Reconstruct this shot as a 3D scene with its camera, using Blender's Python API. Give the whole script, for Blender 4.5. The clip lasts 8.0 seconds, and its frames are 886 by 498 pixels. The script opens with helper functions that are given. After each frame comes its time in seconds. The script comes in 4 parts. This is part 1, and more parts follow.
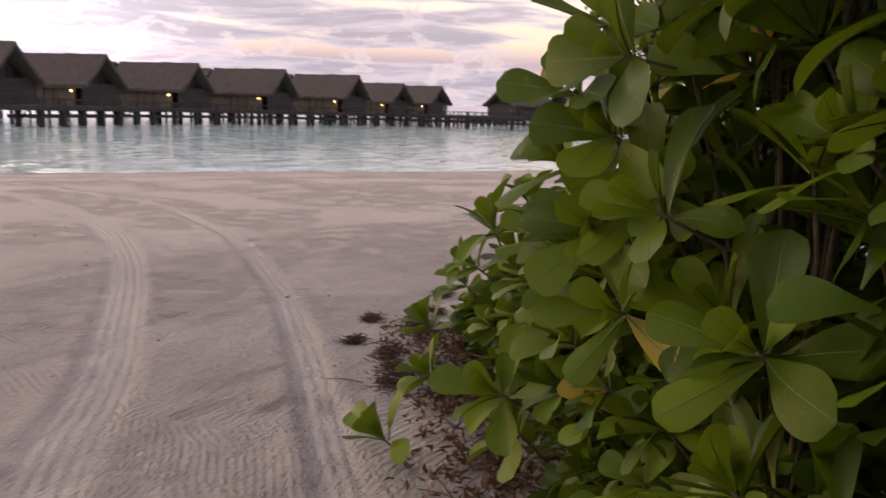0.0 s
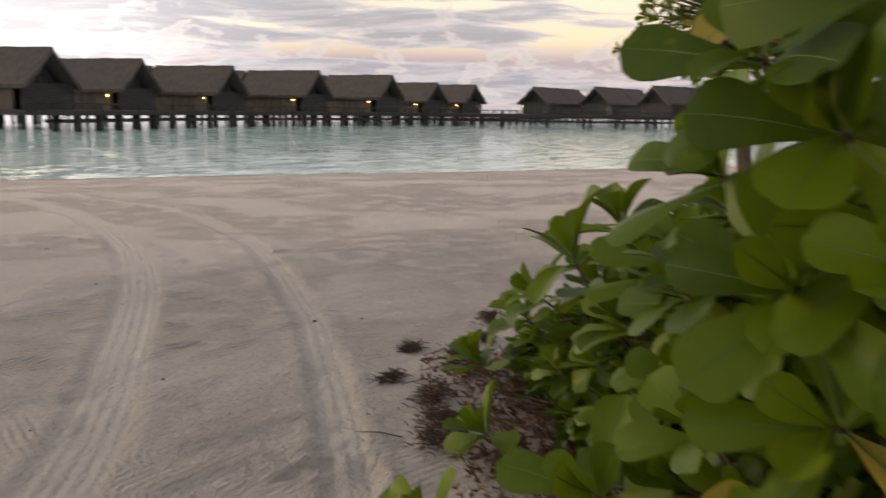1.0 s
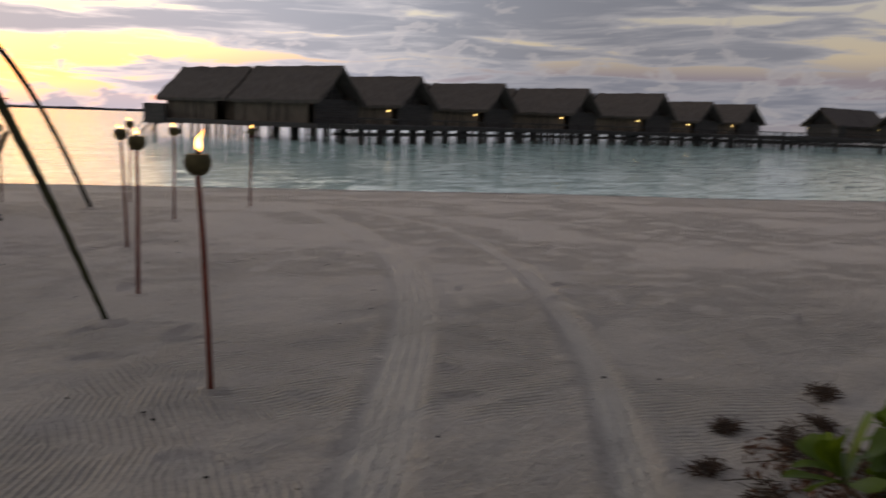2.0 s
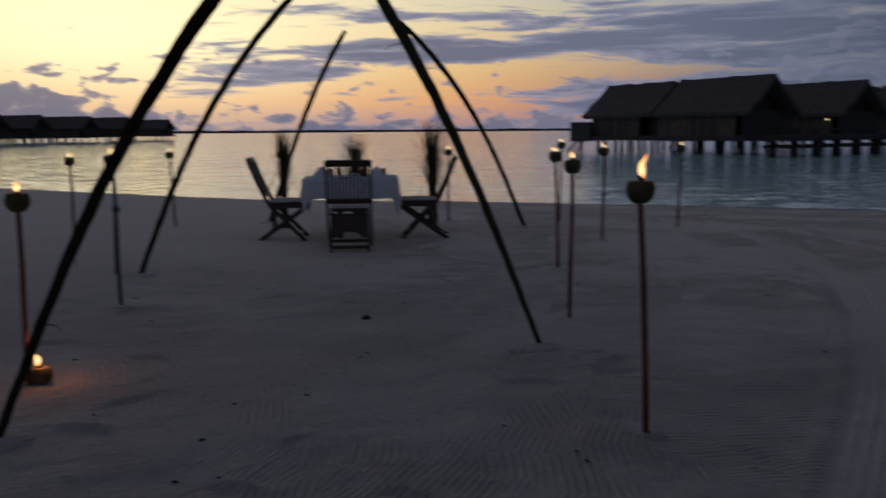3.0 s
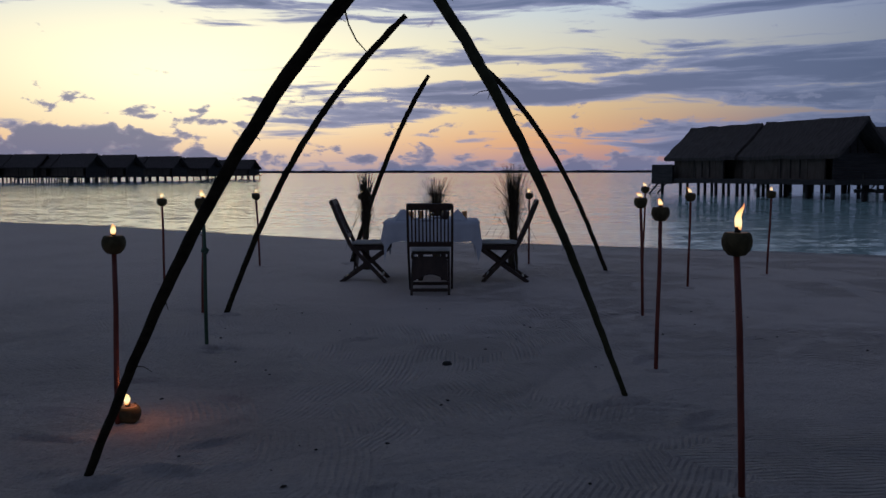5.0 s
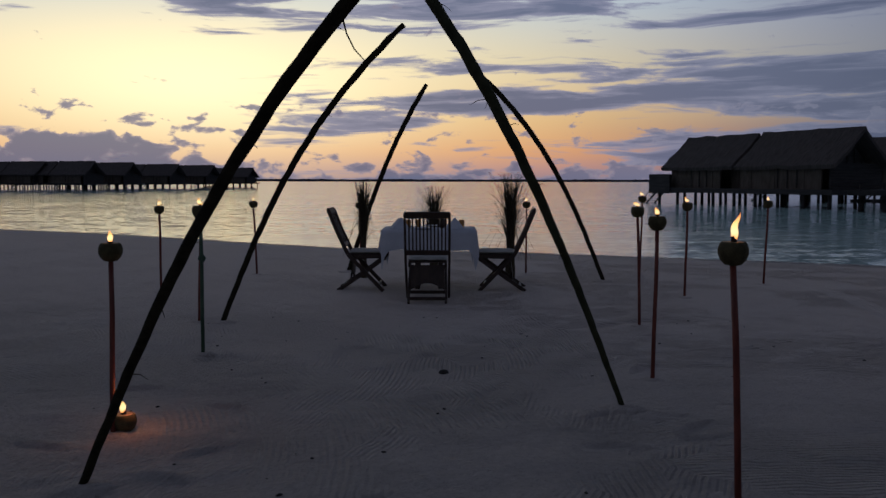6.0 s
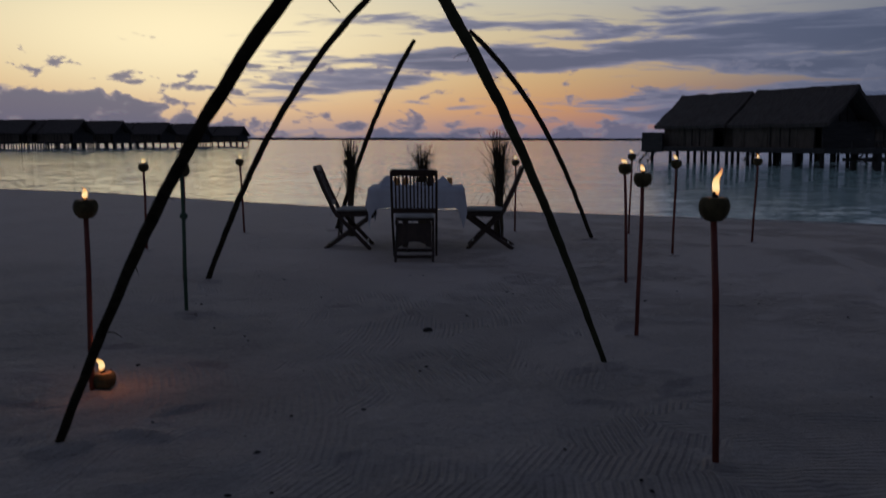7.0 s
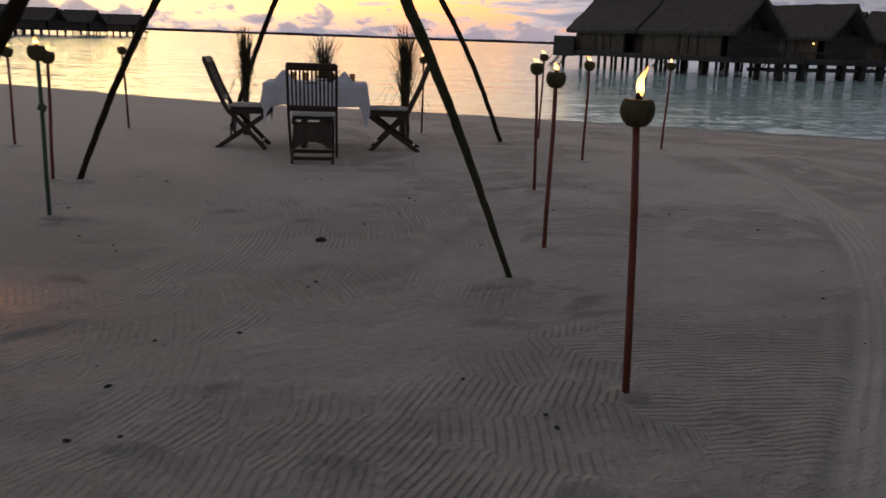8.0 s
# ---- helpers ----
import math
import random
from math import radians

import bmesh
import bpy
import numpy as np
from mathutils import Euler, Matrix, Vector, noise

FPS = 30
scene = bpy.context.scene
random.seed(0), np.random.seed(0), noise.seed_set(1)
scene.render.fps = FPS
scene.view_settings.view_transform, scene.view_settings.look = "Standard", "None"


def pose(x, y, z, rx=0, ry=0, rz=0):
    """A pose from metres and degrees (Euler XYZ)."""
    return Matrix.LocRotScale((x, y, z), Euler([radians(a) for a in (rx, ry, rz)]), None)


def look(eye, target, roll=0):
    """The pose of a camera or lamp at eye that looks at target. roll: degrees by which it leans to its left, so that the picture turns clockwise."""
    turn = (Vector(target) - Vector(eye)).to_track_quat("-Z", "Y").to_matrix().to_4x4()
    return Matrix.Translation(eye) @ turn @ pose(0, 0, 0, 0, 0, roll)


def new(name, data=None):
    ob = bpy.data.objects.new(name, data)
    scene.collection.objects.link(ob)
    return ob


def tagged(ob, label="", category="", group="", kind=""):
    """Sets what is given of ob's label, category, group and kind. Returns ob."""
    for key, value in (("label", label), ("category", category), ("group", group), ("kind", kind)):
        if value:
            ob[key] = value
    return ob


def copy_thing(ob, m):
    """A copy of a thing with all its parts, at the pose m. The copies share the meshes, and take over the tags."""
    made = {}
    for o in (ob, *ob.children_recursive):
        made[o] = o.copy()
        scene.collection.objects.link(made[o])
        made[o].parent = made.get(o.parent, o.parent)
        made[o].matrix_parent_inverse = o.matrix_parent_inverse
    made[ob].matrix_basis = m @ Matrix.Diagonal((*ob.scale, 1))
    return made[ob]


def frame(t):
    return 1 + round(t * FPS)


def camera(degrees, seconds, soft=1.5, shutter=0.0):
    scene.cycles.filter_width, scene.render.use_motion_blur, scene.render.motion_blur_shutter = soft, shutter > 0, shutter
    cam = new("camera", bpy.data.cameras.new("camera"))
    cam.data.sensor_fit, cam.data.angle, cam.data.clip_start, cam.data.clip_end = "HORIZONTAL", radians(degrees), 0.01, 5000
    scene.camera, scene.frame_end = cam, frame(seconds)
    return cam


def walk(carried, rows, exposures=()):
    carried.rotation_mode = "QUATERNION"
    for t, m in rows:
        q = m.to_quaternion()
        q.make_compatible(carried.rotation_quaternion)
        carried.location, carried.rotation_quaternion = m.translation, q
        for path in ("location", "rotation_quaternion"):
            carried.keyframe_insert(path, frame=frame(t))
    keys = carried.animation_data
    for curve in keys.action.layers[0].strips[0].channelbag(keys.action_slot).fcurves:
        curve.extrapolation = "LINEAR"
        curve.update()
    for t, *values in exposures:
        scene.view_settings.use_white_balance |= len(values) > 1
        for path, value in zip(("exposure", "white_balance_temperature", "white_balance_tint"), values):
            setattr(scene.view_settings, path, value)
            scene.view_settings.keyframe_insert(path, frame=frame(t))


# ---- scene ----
cam = camera(54.9, 8.0, 1.5, 0.4)
PATH = [
    (0, (-0.844, -1.67, 1.248), (0.725, -0.472, 0.929), 1.8),
    (0.5, (-0.596, -1.418, 1.252), (1.043, -0.335, 0.88), 1.3),
    (1, (-0.321, -1.171, 1.229), (1.197, 0.091, 0.906), 0.9),
    (1.5, (-0.104, -0.879, 1.23), (1.224, 0.58, 0.899), 3.1),
    (2, (-0.044, -0.561, 1.254), (1.03, 1.1, 0.957), 1.9),
    (2.2, (-0.03, -0.472, 1.251), (0.894, 1.27, 0.917), 1.2),
    (3.3, (-0.042, -0.206, 1.295), (-0.033, 1.779, 1.049), -0.2),
    (3.5, (-0.054, -0.211, 1.299), (-0.072, 1.775, 1.064), 0.0),
    (4, (-0.059, -0.192, 1.302), (-0.082, 1.795, 1.071), 0.1),
    (4.5, (-0.066, -0.178, 1.302), (-0.074, 1.811, 1.091), -0.0),
    (5, (-0.07, -0.176, 1.313), (-0.076, 1.816, 1.134), -0.1),
    (6.5, (-0.063, -0.18, 1.311), (-0.06, 1.814, 1.153), 0.2),
    (7, (-0.006, -0.129, 1.296), (0.011, 1.854, 1.042), 0.1),
    (7.5, (0.046, 0.05, 1.252), (0.187, 2.001, 0.833), 1.8),
    (8, (0.087, 0.328, 1.249), (0.317, 2.257, 0.773), 2.0),
]
EXPOSURES = [(0.0, 0.94, 7500, 24), (0.5, 0.86, 7500, 18), (1.0, 0.82, 7700, 9), (1.5, 0.48, 7500, 8), (2.0, -0.32, 6900, 8), (2.2, -0.7, 6700, 10), (3.3, -2.2, 5000, 11),
             (3.7, -2.22, 4950, 11), (4.2, -2.05, 4820, 12), (5.2, -1.95, 4800, 12), (6.3, -2.18, 5300, 13), (6.8, -2.38, 5080, 14), (7.2, -2.2, 5150, 12), (7.5, -1.05, 5150, 8), (8.0, -0.84, 6500, 9)]
walk(cam, [(t, look(eye, target, roll)) for t, eye, target, roll in PATH], EXPOSURES)


# ---- world: dusk sky with cloud banks, lit from the afterglow ahead ----
def nodes_of(idblock):
    idblock.use_nodes = True
    tree = idblock.node_tree
    tree.nodes.clear()
    return tree


class Net:
    """Short hands for node trees."""

    def __init__(self, tree):
        self.t = tree

    def n(self, kind, operation="", use_clamp=False, interpolation_type="", data_type="", blend_type=""):
        node = self.t.nodes.new(kind)
        if operation:
            node.operation, node.use_clamp = operation, use_clamp
        if data_type:
            node.data_type = data_type
        if interpolation_type:
            node.interpolation_type = interpolation_type
        if blend_type:
            node.blend_type = blend_type
        return node

    def put(self, socket, value):
        if isinstance(value, bpy.types.NodeSocket):
            self.t.links.new(value, socket)
        elif isinstance(value, (tuple, list)) and len(value) == 3 and socket.type == "RGBA":
            socket.default_value = (*value, 1)
        else:
            socket.default_value = value

    def m(self, op, a, b=0.0, c=0.0, clamp=False):
        node = self.n("ShaderNodeMath", operation=op, use_clamp=clamp)
        for s, v in zip(node.inputs, (a, b, c)):
            self.put(s, v)
        return node.outputs[0]

    def smooth(self, x, lo, hi):
        node = self.n("ShaderNodeMapRange", interpolation_type="SMOOTHSTEP")
        self.put(node.inputs["Value"], x)
        self.put(node.inputs["From Min"], lo)
        self.put(node.inputs["From Max"], hi)
        return node.outputs["Result"]

    def bump1(self, x, centre, width):
        a = self.m("DIVIDE", self.m("SUBTRACT", x, centre), width)
        return self.m("EXPONENT", self.m("MULTIPLY", self.m("MULTIPLY", a, a), -1.0))

    def mix(self, f, a, b, blend="MIX"):
        node = self.n("ShaderNodeMix", data_type="RGBA", blend_type=blend)
        self.put(node.inputs[0], f)
        self.put(node.inputs[6], a)
        self.put(node.inputs[7], b)
        return node.outputs[2]

    def ramp(self, x, stops):
        node = self.n("ShaderNodeValToRGB")
        e = node.color_ramp.elements
        while len(e) < len(stops):
            e.new(0.5)
        for el, (p, col) in zip(e, stops):
            el.position, el.color = p, (*col, 1)
        self.put(node.inputs[0], x)
        return node.outputs[0]

    def noise(self, vec, scale, detail=4.0, rough=0.5, distort=0.0, out=0):
        node = self.n("ShaderNodeTexNoise")
        if vec is not None:
            self.put(node.inputs["Vector"], vec)
        node.inputs["Scale"].default_value = scale
        node.inputs["Detail"].default_value = detail
        node.inputs["Roughness"].default_value = rough
        node.inputs["Distortion"].default_value = distort
        return node.outputs[out]

    def vec(self, x, y, z=0.0):
        node = self.n("ShaderNodeCombineXYZ")
        for s, v in zip(node.inputs, (x, y, z)):
            self.put(s, v)
        return node.outputs[0]

    def bump(self, height, strength, distance, normal=None):
        node = self.n("ShaderNodeBump")
        node.inputs["Strength"].default_value = strength
        node.inputs["Distance"].default_value = distance
        self.put(node.inputs["Height"], height)
        if normal is not None:
            self.put(node.inputs["Normal"], normal)
        return node.outputs[0]


def make_world():
    world = bpy.data.worlds.new("dusk_sky")
    scene.world = world
    g = Net(nodes_of(world))
    sep = g.n("ShaderNodeSeparateXYZ")
    g.put(sep.inputs[0], g.n("ShaderNodeTexCoord").outputs["Generated"])
    x, y, z = sep.outputs
    deg = 180 / math.pi
    az = g.m("MULTIPLY", g.m("ARCTAN2", x, y), deg)
    el = g.m("MULTIPLY", g.m("ARCSINE", z), deg)
    elp = g.m("MAXIMUM", el, 0.0)
    h = g.m("DIVIDE", elp, 90.0)
    warm = g.ramp(h, [(0.0, (0.44, 0.25, 0.25)), (0.010, (0.72, 0.33, 0.22)), (0.022, (1.02, 0.42, 0.13)), (0.045, (1.04, 0.56, 0.17)),
                      (0.085, (0.98, 0.74, 0.38)), (0.125, (0.78, 0.78, 0.66)), (0.18, (0.74, 0.78, 0.74)), (0.25, (0.48, 0.55, 0.62)), (0.38, (0.20, 0.26, 0.36)), (1.0, (0.07, 0.10, 0.18))])
    cool = g.ramp(h, [(0.0, (0.27, 0.24, 0.30)), (0.035, (0.33, 0.29, 0.34)), (0.05, (0.64, 0.54, 0.42)), (0.08, (0.62, 0.58, 0.53)), (0.11, (0.58, 0.56, 0.60)),
                      (0.16, (0.56, 0.56, 0.60)), (0.32, (0.40, 0.43, 0.50)), (1.0, (0.10, 0.14, 0.24))])
    away = g.smooth(g.m("ABSOLUTE", g.m("ADD", az, 16.0)), 19.0, 50.0)
    base = g.mix(away, warm, cool)
    glow = g.m("MULTIPLY", g.bump1(az, -16.0, 17.0), g.bump1(el, 6.5, 5.0))
    base = g.mix(glow, base, (1.9, 1.42, 0.66))
    def bank(az0, el0, waz, wel, amount):
        return g.m("MULTIPLY", g.m("MULTIPLY", g.bump1(az, az0, waz), g.bump1(el, el0, wel)), amount)

    def total(values):
        out = values[0]
        for v in values[1:]:
            out = g.m("ADD", out, v)
        return out

    # stratus: streaks drawn out along the horizon, gathered into banks
    warp = g.noise(g.vec(g.m("MULTIPLY", az, 0.09), g.m("MULTIPLY", el, 0.35)), 1.0, 3.0)
    sv = g.vec(g.m("ADD", g.m("MULTIPLY", az, 0.050), g.m("MULTIPLY", warp, 0.5)), g.m("ADD", g.m("MULTIPLY", el, 0.50), g.m("MULTIPLY", warp, 0.6)), 3.7)
    streak = g.m("ADD", -0.25, g.m("MULTIPLY", g.noise(sv, 1.6, 8.0, 0.60, 0.3), 1.5))
    high = g.m("MULTIPLY", g.smooth(el, 20.0, 34.0), 0.20)
    murk = g.m("MULTIPLY", g.m("MULTIPLY", g.smooth(az, 10.0, 20.0), g.bump1(el, 1.6, 1.7)), 0.26)
    veil = g.m("MULTIPLY", g.m("MULTIPLY", g.smooth(az, 27.0, 38.0), g.smooth(el, 2.8, 4.8)), 0.16)
    dens = total([streak, bank(22.0, 20.0, 32.0, 7.0, -0.16), high, murk, veil, bank(9.0, 11.2, 25.0, 1.5, 0.28), bank(24.0, 5.9, 20.0, 2.1, 0.30), bank(0.0, 5.3, 9.0, 0.9, 0.22), bank(14.0, 8.9, 22.0, 0.6, -0.13),
                  bank(-21.0, 6.5, 12.0, 4.5, -0.20), bank(47.0, 3.5, 6.0, 0.35, -0.34), bank(64.0, 4.4, 7.0, 2.0, -0.30), bank(52.0, 6.6, 7.0, 0.4, -0.20)])
    cover = g.smooth(dens, 0.54, 0.68)
    thick = g.smooth(dens, 0.58, 0.84)
    cloud_near = g.mix(thick, (0.44, 0.38, 0.41), (0.175, 0.178, 0.235))
    cloud_far = g.mix(thick, (0.44, 0.435, 0.50), (0.25, 0.265, 0.335))
    cloud = g.mix(away, cloud_near, cloud_far)
    sky = g.mix(g.m("MULTIPLY", cover, 0.93), base, cloud)
    # cumulus: a heaped bank low over the sea, falling off to one side, and loose puffs above it
    cv = g.vec(g.m("MULTIPLY", az, 0.26), g.m("MULTIPLY", el, 0.50), 1.3)
    heap = g.m("ADD", -0.22, g.m("MULTIPLY", g.noise(cv, 1.5, 8.0, 0.56, 0.25), 1.45))
    crest = g.m("ADD", 0.75, g.m("MULTIPLY", g.smooth(az, -11.0, -26.0), 2.5))
    rise = g.m("MULTIPLY", g.smooth(g.m("SUBTRACT", el, crest), 1.3, -1.2), 0.32)
    hd = total([heap, rise, g.m("MULTIPLY", g.smooth(el, 3.6, 6.5), g.m("SUBTRACT", g.m("MULTIPLY", g.smooth(az, 22.0, 30.0), 0.10), 0.14)), bank(-16.0, 2.8, 10.0, 1.3, 0.09), bank(32.0, 4.6, 5.0, 1.6, 0.15), bank(59.0, 3.2, 7.0, 1.3, 0.16), bank(46.0, 4.6, 5.0, 0.9, 0.10)])
    hcov = g.smooth(hd, 0.60, 0.69)
    lit = g.smooth(hd, 0.61, 0.80)
    heap_near = g.mix(lit, (0.46, 0.35, 0.34), (0.19, 0.185, 0.235))
    heap_far = g.mix(lit, (0.49, 0.465, 0.50), (0.40, 0.385, 0.44))
    sky = g.mix(g.m("MULTIPLY", hcov, g.m("SUBTRACT", 0.88, g.m("MULTIPLY", away, 0.2))), sky, g.mix(away, heap_near, heap_far))
    # the afterglow: the sky grows brighter towards the sunken sun
    gain = g.m("ADD", 1.0, g.m("MULTIPLY", g.m("MULTIPLY", g.smooth(g.m("ABSOLUTE", g.m("ADD", az, 17.0)), 62.0, 22.0), g.smooth(el, 40.0, 14.0)), 2.05))
    gain = g.m("MULTIPLY", gain, g.m("ADD", 1.0, g.m("MULTIPLY", g.smooth(el, 28.0, 46.0), -0.10)))
    gain = g.m("MULTIPLY", gain, g.m("SUBTRACT", 1.0, g.m("MULTIPLY", g.m("MULTIPLY", away, g.smooth(el, 24.0, 14.0)), 0.06)))
    sky = g.mix(1.0, sky, g.vec(gain, gain, gain), "MULTIPLY")
    bg = g.n("ShaderNodeBackground")
    g.put(bg.inputs["Color"], sky)
    bg.inputs["Strength"].default_value = 1.0
    out = g.n("ShaderNodeOutputWorld")
    g.t.links.new(bg.outputs[0], out.inputs[0])


make_world()


# ---- materials ----
def material(name, dark, light, rough=0.7, scale=6.0, bump=0.3, depth=0.01, metal=0.0, stretch=(1, 1, 1), fine=8.0, vary=0.0, spec=0.5):
    """A surface of two tones: broad stains and fine grain, with relief."""
    mat = bpy.data.materials.new(name)
    g = Net(nodes_of(mat))
    mp = g.n("ShaderNodeMapping")
    mp.inputs["Scale"].default_value = stretch
    g.put(mp.inputs["Vector"], g.n("ShaderNodeTexCoord").outputs["Object"])
    v = mp.outputs[0]
    broad = g.noise(v, scale, 4.0, 0.55)
    grain = g.noise(v, scale * fine, 5.0, 0.65)
    f = g.m("ADD", g.m("MULTIPLY", g.smooth(broad, 0.32, 0.68), 0.6), g.m("MULTIPLY", grain, 0.4))
    col = g.mix(f, dark, light)
    if vary:
        rnd = g.n("ShaderNodeObjectInfo").outputs["Random"]
        hsv = g.n("ShaderNodeHueSaturation")
        g.put(hsv.inputs["Value"], g.m("ADD", 1.0 - vary, g.m("MULTIPLY", rnd, 2 * vary)))
        g.put(hsv.inputs["Color"], col)
        col = hsv.outputs[0]
    p = g.n("ShaderNodeBsdfPrincipled")
    g.put(p.inputs["Base Color"], col)
    g.put(p.inputs["Roughness"], g.m("ADD", rough - 0.08, g.m("MULTIPLY", grain, 0.16)))
    p.inputs["Metallic"].default_value = metal
    p.inputs["Specular IOR Level"].default_value = spec
    if bump:
        g.put(p.inputs["Normal"], g.bump(g.m("ADD", g.m("MULTIPLY", broad, 0.5), grain), bump, depth))
    g.t.links.new(p.outputs[0], g.n("ShaderNodeOutputMaterial").inputs[0])
    return mat


def glowing(name, colour, strength):
    mat = bpy.data.materials.new(name)
    g = Net(nodes_of(mat))
    e = g.n("ShaderNodeEmission")
    e.inputs[0].default_value = (*colour, 1)
    e.inputs[1].default_value = strength
    g.t.links.new(e.outputs[0], g.n("ShaderNodeOutputMaterial").inputs[0])
    return mat


def flame_material():
    mat = bpy.data.materials.new("flame")
    g = Net(nodes_of(mat))
    sep = g.n("ShaderNodeSeparateXYZ")
    g.put(sep.inputs[0], g.n("ShaderNodeTexCoord").outputs["Generated"])
    e = g.n("ShaderNodeEmission")
    g.put(e.inputs[0], g.ramp(sep.outputs[2], [(0.0, (1.0, 0.30, 0.04)), (0.3, (1.0, 0.66, 0.24)), (0.65, (1.0, 0.52, 0.13)), (1.0, (1.0, 0.22, 0.03))]))
    e.inputs[1].default_value = 7.0
    g.t.links.new(e.outputs[0], g.n("ShaderNodeOutputMaterial").inputs[0])
    return mat


def sand_material():
    mat = bpy.data.materials.new("coral_sand")
    g = Net(nodes_of(mat))
    pos = g.n("ShaderNodeNewGeometry").outputs["Position"]
    sep = g.n("ShaderNodeSeparateXYZ")
    g.put(sep.inputs[0], pos)
    broad = g.noise(pos, 0.9, 4.0, 0.6)
    mid = g.noise(pos, 7.0, 5.0, 0.6)
    grain = g.noise(pos, 320.0, 2.0, 0.7)
    col = g.mix(g.smooth(broad, 0.3, 0.7), (0.495, 0.440, 0.396), (0.565, 0.504, 0.458))
    col = g.mix(g.m("MULTIPLY", g.smooth(mid, 0.45, 0.75), 0.12), col, (0.38, 0.33, 0.29))
    col = g.mix(g.m("MULTIPLY", g.smooth(grain, 0.58, 0.72), 0.25), col, (0.25, 0.22, 0.19))
    speck = g.noise(pos, 62.0, 4.0, 0.75)
    col = g.mix(g.m("MULTIPLY", g.smooth(speck, 0.55, 0.66), 0.50), col, (0.22, 0.19, 0.165))
    grit = g.noise(pos, 24.0, 5.0, 0.72)
    col = g.mix(g.m("MULTIPLY", g.smooth(grit, 0.46, 0.66), 0.34), col, (0.34, 0.30, 0.265))
    col = g.mix(g.m("MULTIPLY", g.smooth(grit, 0.46, 0.30), 0.30), col, (0.70, 0.64, 0.58))
    worn = g.n("ShaderNodeAttribute")
    worn.attribute_name = "wheel_track"
    offset = g.n("ShaderNodeAttribute")
    offset.attribute_name = "track_offset"
    col = g.mix(g.m("MULTIPLY", worn.outputs["Fac"], 0.50), col, (0.68, 0.625, 0.565))
    inland = g.m("ADD", g.m("MULTIPLY", sep.outputs[0], 0.42), g.m("MULTIPLY", sep.outputs[1], 0.90))
    # firmer sand seaward: the sky's grazing glow is painted in as a paler pink
    seaward_glow = g.smooth(g.m("ADD", inland, g.m("MULTIPLY", broad, 2.0)), 4.0, 9.0)
    col = g.mix(g.m("MULTIPLY", seaward_glow, 0.8), col, (0.67, 0.575, 0.510))
    wet = g.smooth(g.m("ADD", sep.outputs[2], g.m("MULTIPLY", broad, 0.10)), -0.36, -0.47)
    col = g.mix(g.m("MULTIPLY", wet, 0.8), col, (0.20, 0.17, 0.15))
    # raked furrows: arcs swept round two standpoints, in patches
    def arcs(cx, cy, pitch):
        dx, dy = g.m("SUBTRACT", sep.outputs[0], cx), g.m("SUBTRACT", sep.outputs[1], cy)
        r = g.m("SQRT", g.m("ADD", g.m("MULTIPLY", dx, dx), g.m("MULTIPLY", dy, dy)))
        return g.m("SINE", g.m("MULTIPLY", g.m("ADD", r, g.m("MULTIPLY", g.noise(pos, 1.6, 2.0), 0.05)), 2 * math.pi / pitch))
    which = g.smooth(g.noise(pos, 1.5, 1.0), 0.48, 0.50)
    aside = g.smooth(g.m("ADD", sep.outputs[0], g.m("MULTIPLY", g.noise(g.vec(sep.outputs[0], sep.outputs[1], 2.0), 2.0, 1.0), 1.2)), 1.78, 1.84)
    rib = g.m("ADD", g.m("MULTIPLY", arcs(-4.2, 3.3, 0.037), which), g.m("MULTIPLY", arcs(-5.3, 6.0, 0.033), g.m("SUBTRACT", 1.0, which)))
    rib = g.m("ADD", g.m("MULTIPLY", arcs(1.6, -1.6, 0.036), aside), g.m("MULTIPLY", rib, g.m("SUBTRACT", 1.0, aside)))
    patch = g.smooth(g.noise(g.vec(sep.outputs[0], sep.outputs[1], 4.0), 0.7, 2.0, 0.5), 0.39, 0.54)
    patch = g.m("MULTIPLY", patch, g.m("MULTIPLY", g.smooth(g.noise(pos, 3.5, 2.0), 0.32, 0.52), g.m("ADD", 0.30, g.m("MULTIPLY", g.smooth(sep.outputs[1], 1.0, 2.4), 0.70))))
    patch = g.m("MULTIPLY", patch, g.m("ADD", 0.35, g.m("MULTIPLY", g.smooth(sep.outputs[0], -1.2, 0.5), 0.65)))
    ribs = g.m("MULTIPLY", g.m("MULTIPLY", rib, 0.014), patch)
    tread = g.m("MULTIPLY", g.m("SINE", g.m("MULTIPLY", offset.outputs["Fac"], 2 * math.pi / 0.055)), g.m("MULTIPLY", g.noise(pos, 3.0, 3.0), 0.012))
    ribs = g.m("ADD", g.m("MULTIPLY", ribs, g.m("SUBTRACT", 1.0, worn.outputs["Fac"])), g.m("MULTIPLY", tread, worn.outputs["Fac"]))
    u = g.m("ADD", g.m("MULTIPLY", sep.outputs[0], 9.0), g.m("MULTIPLY", sep.outputs[1], 3.0))
    v = g.m("SUBTRACT", g.m("MULTIPLY", sep.outputs[1], 17.0), g.m("MULTIPLY", sep.outputs[0], 6.0))
    calm = g.m("ADD", 0.62, g.m("MULTIPLY", 0.5, g.smooth(g.noise(g.vec(sep.outputs[0], sep.outputs[1], 9.0), 1.15, 3.0, 0.55), 0.42, 0.66)))
    scuff = g.m("MULTIPLY", g.m("MULTIPLY", g.noise(g.vec(u, v), 1.0, 6.0, 0.64, 1.2), 0.046), calm)
    fold = g.noise(g.vec(g.m("MULTIPLY", u, 1.1), g.m("MULTIPLY", v, 1.1), 6.0), 1.0, 4.0, 0.6, 0.8)
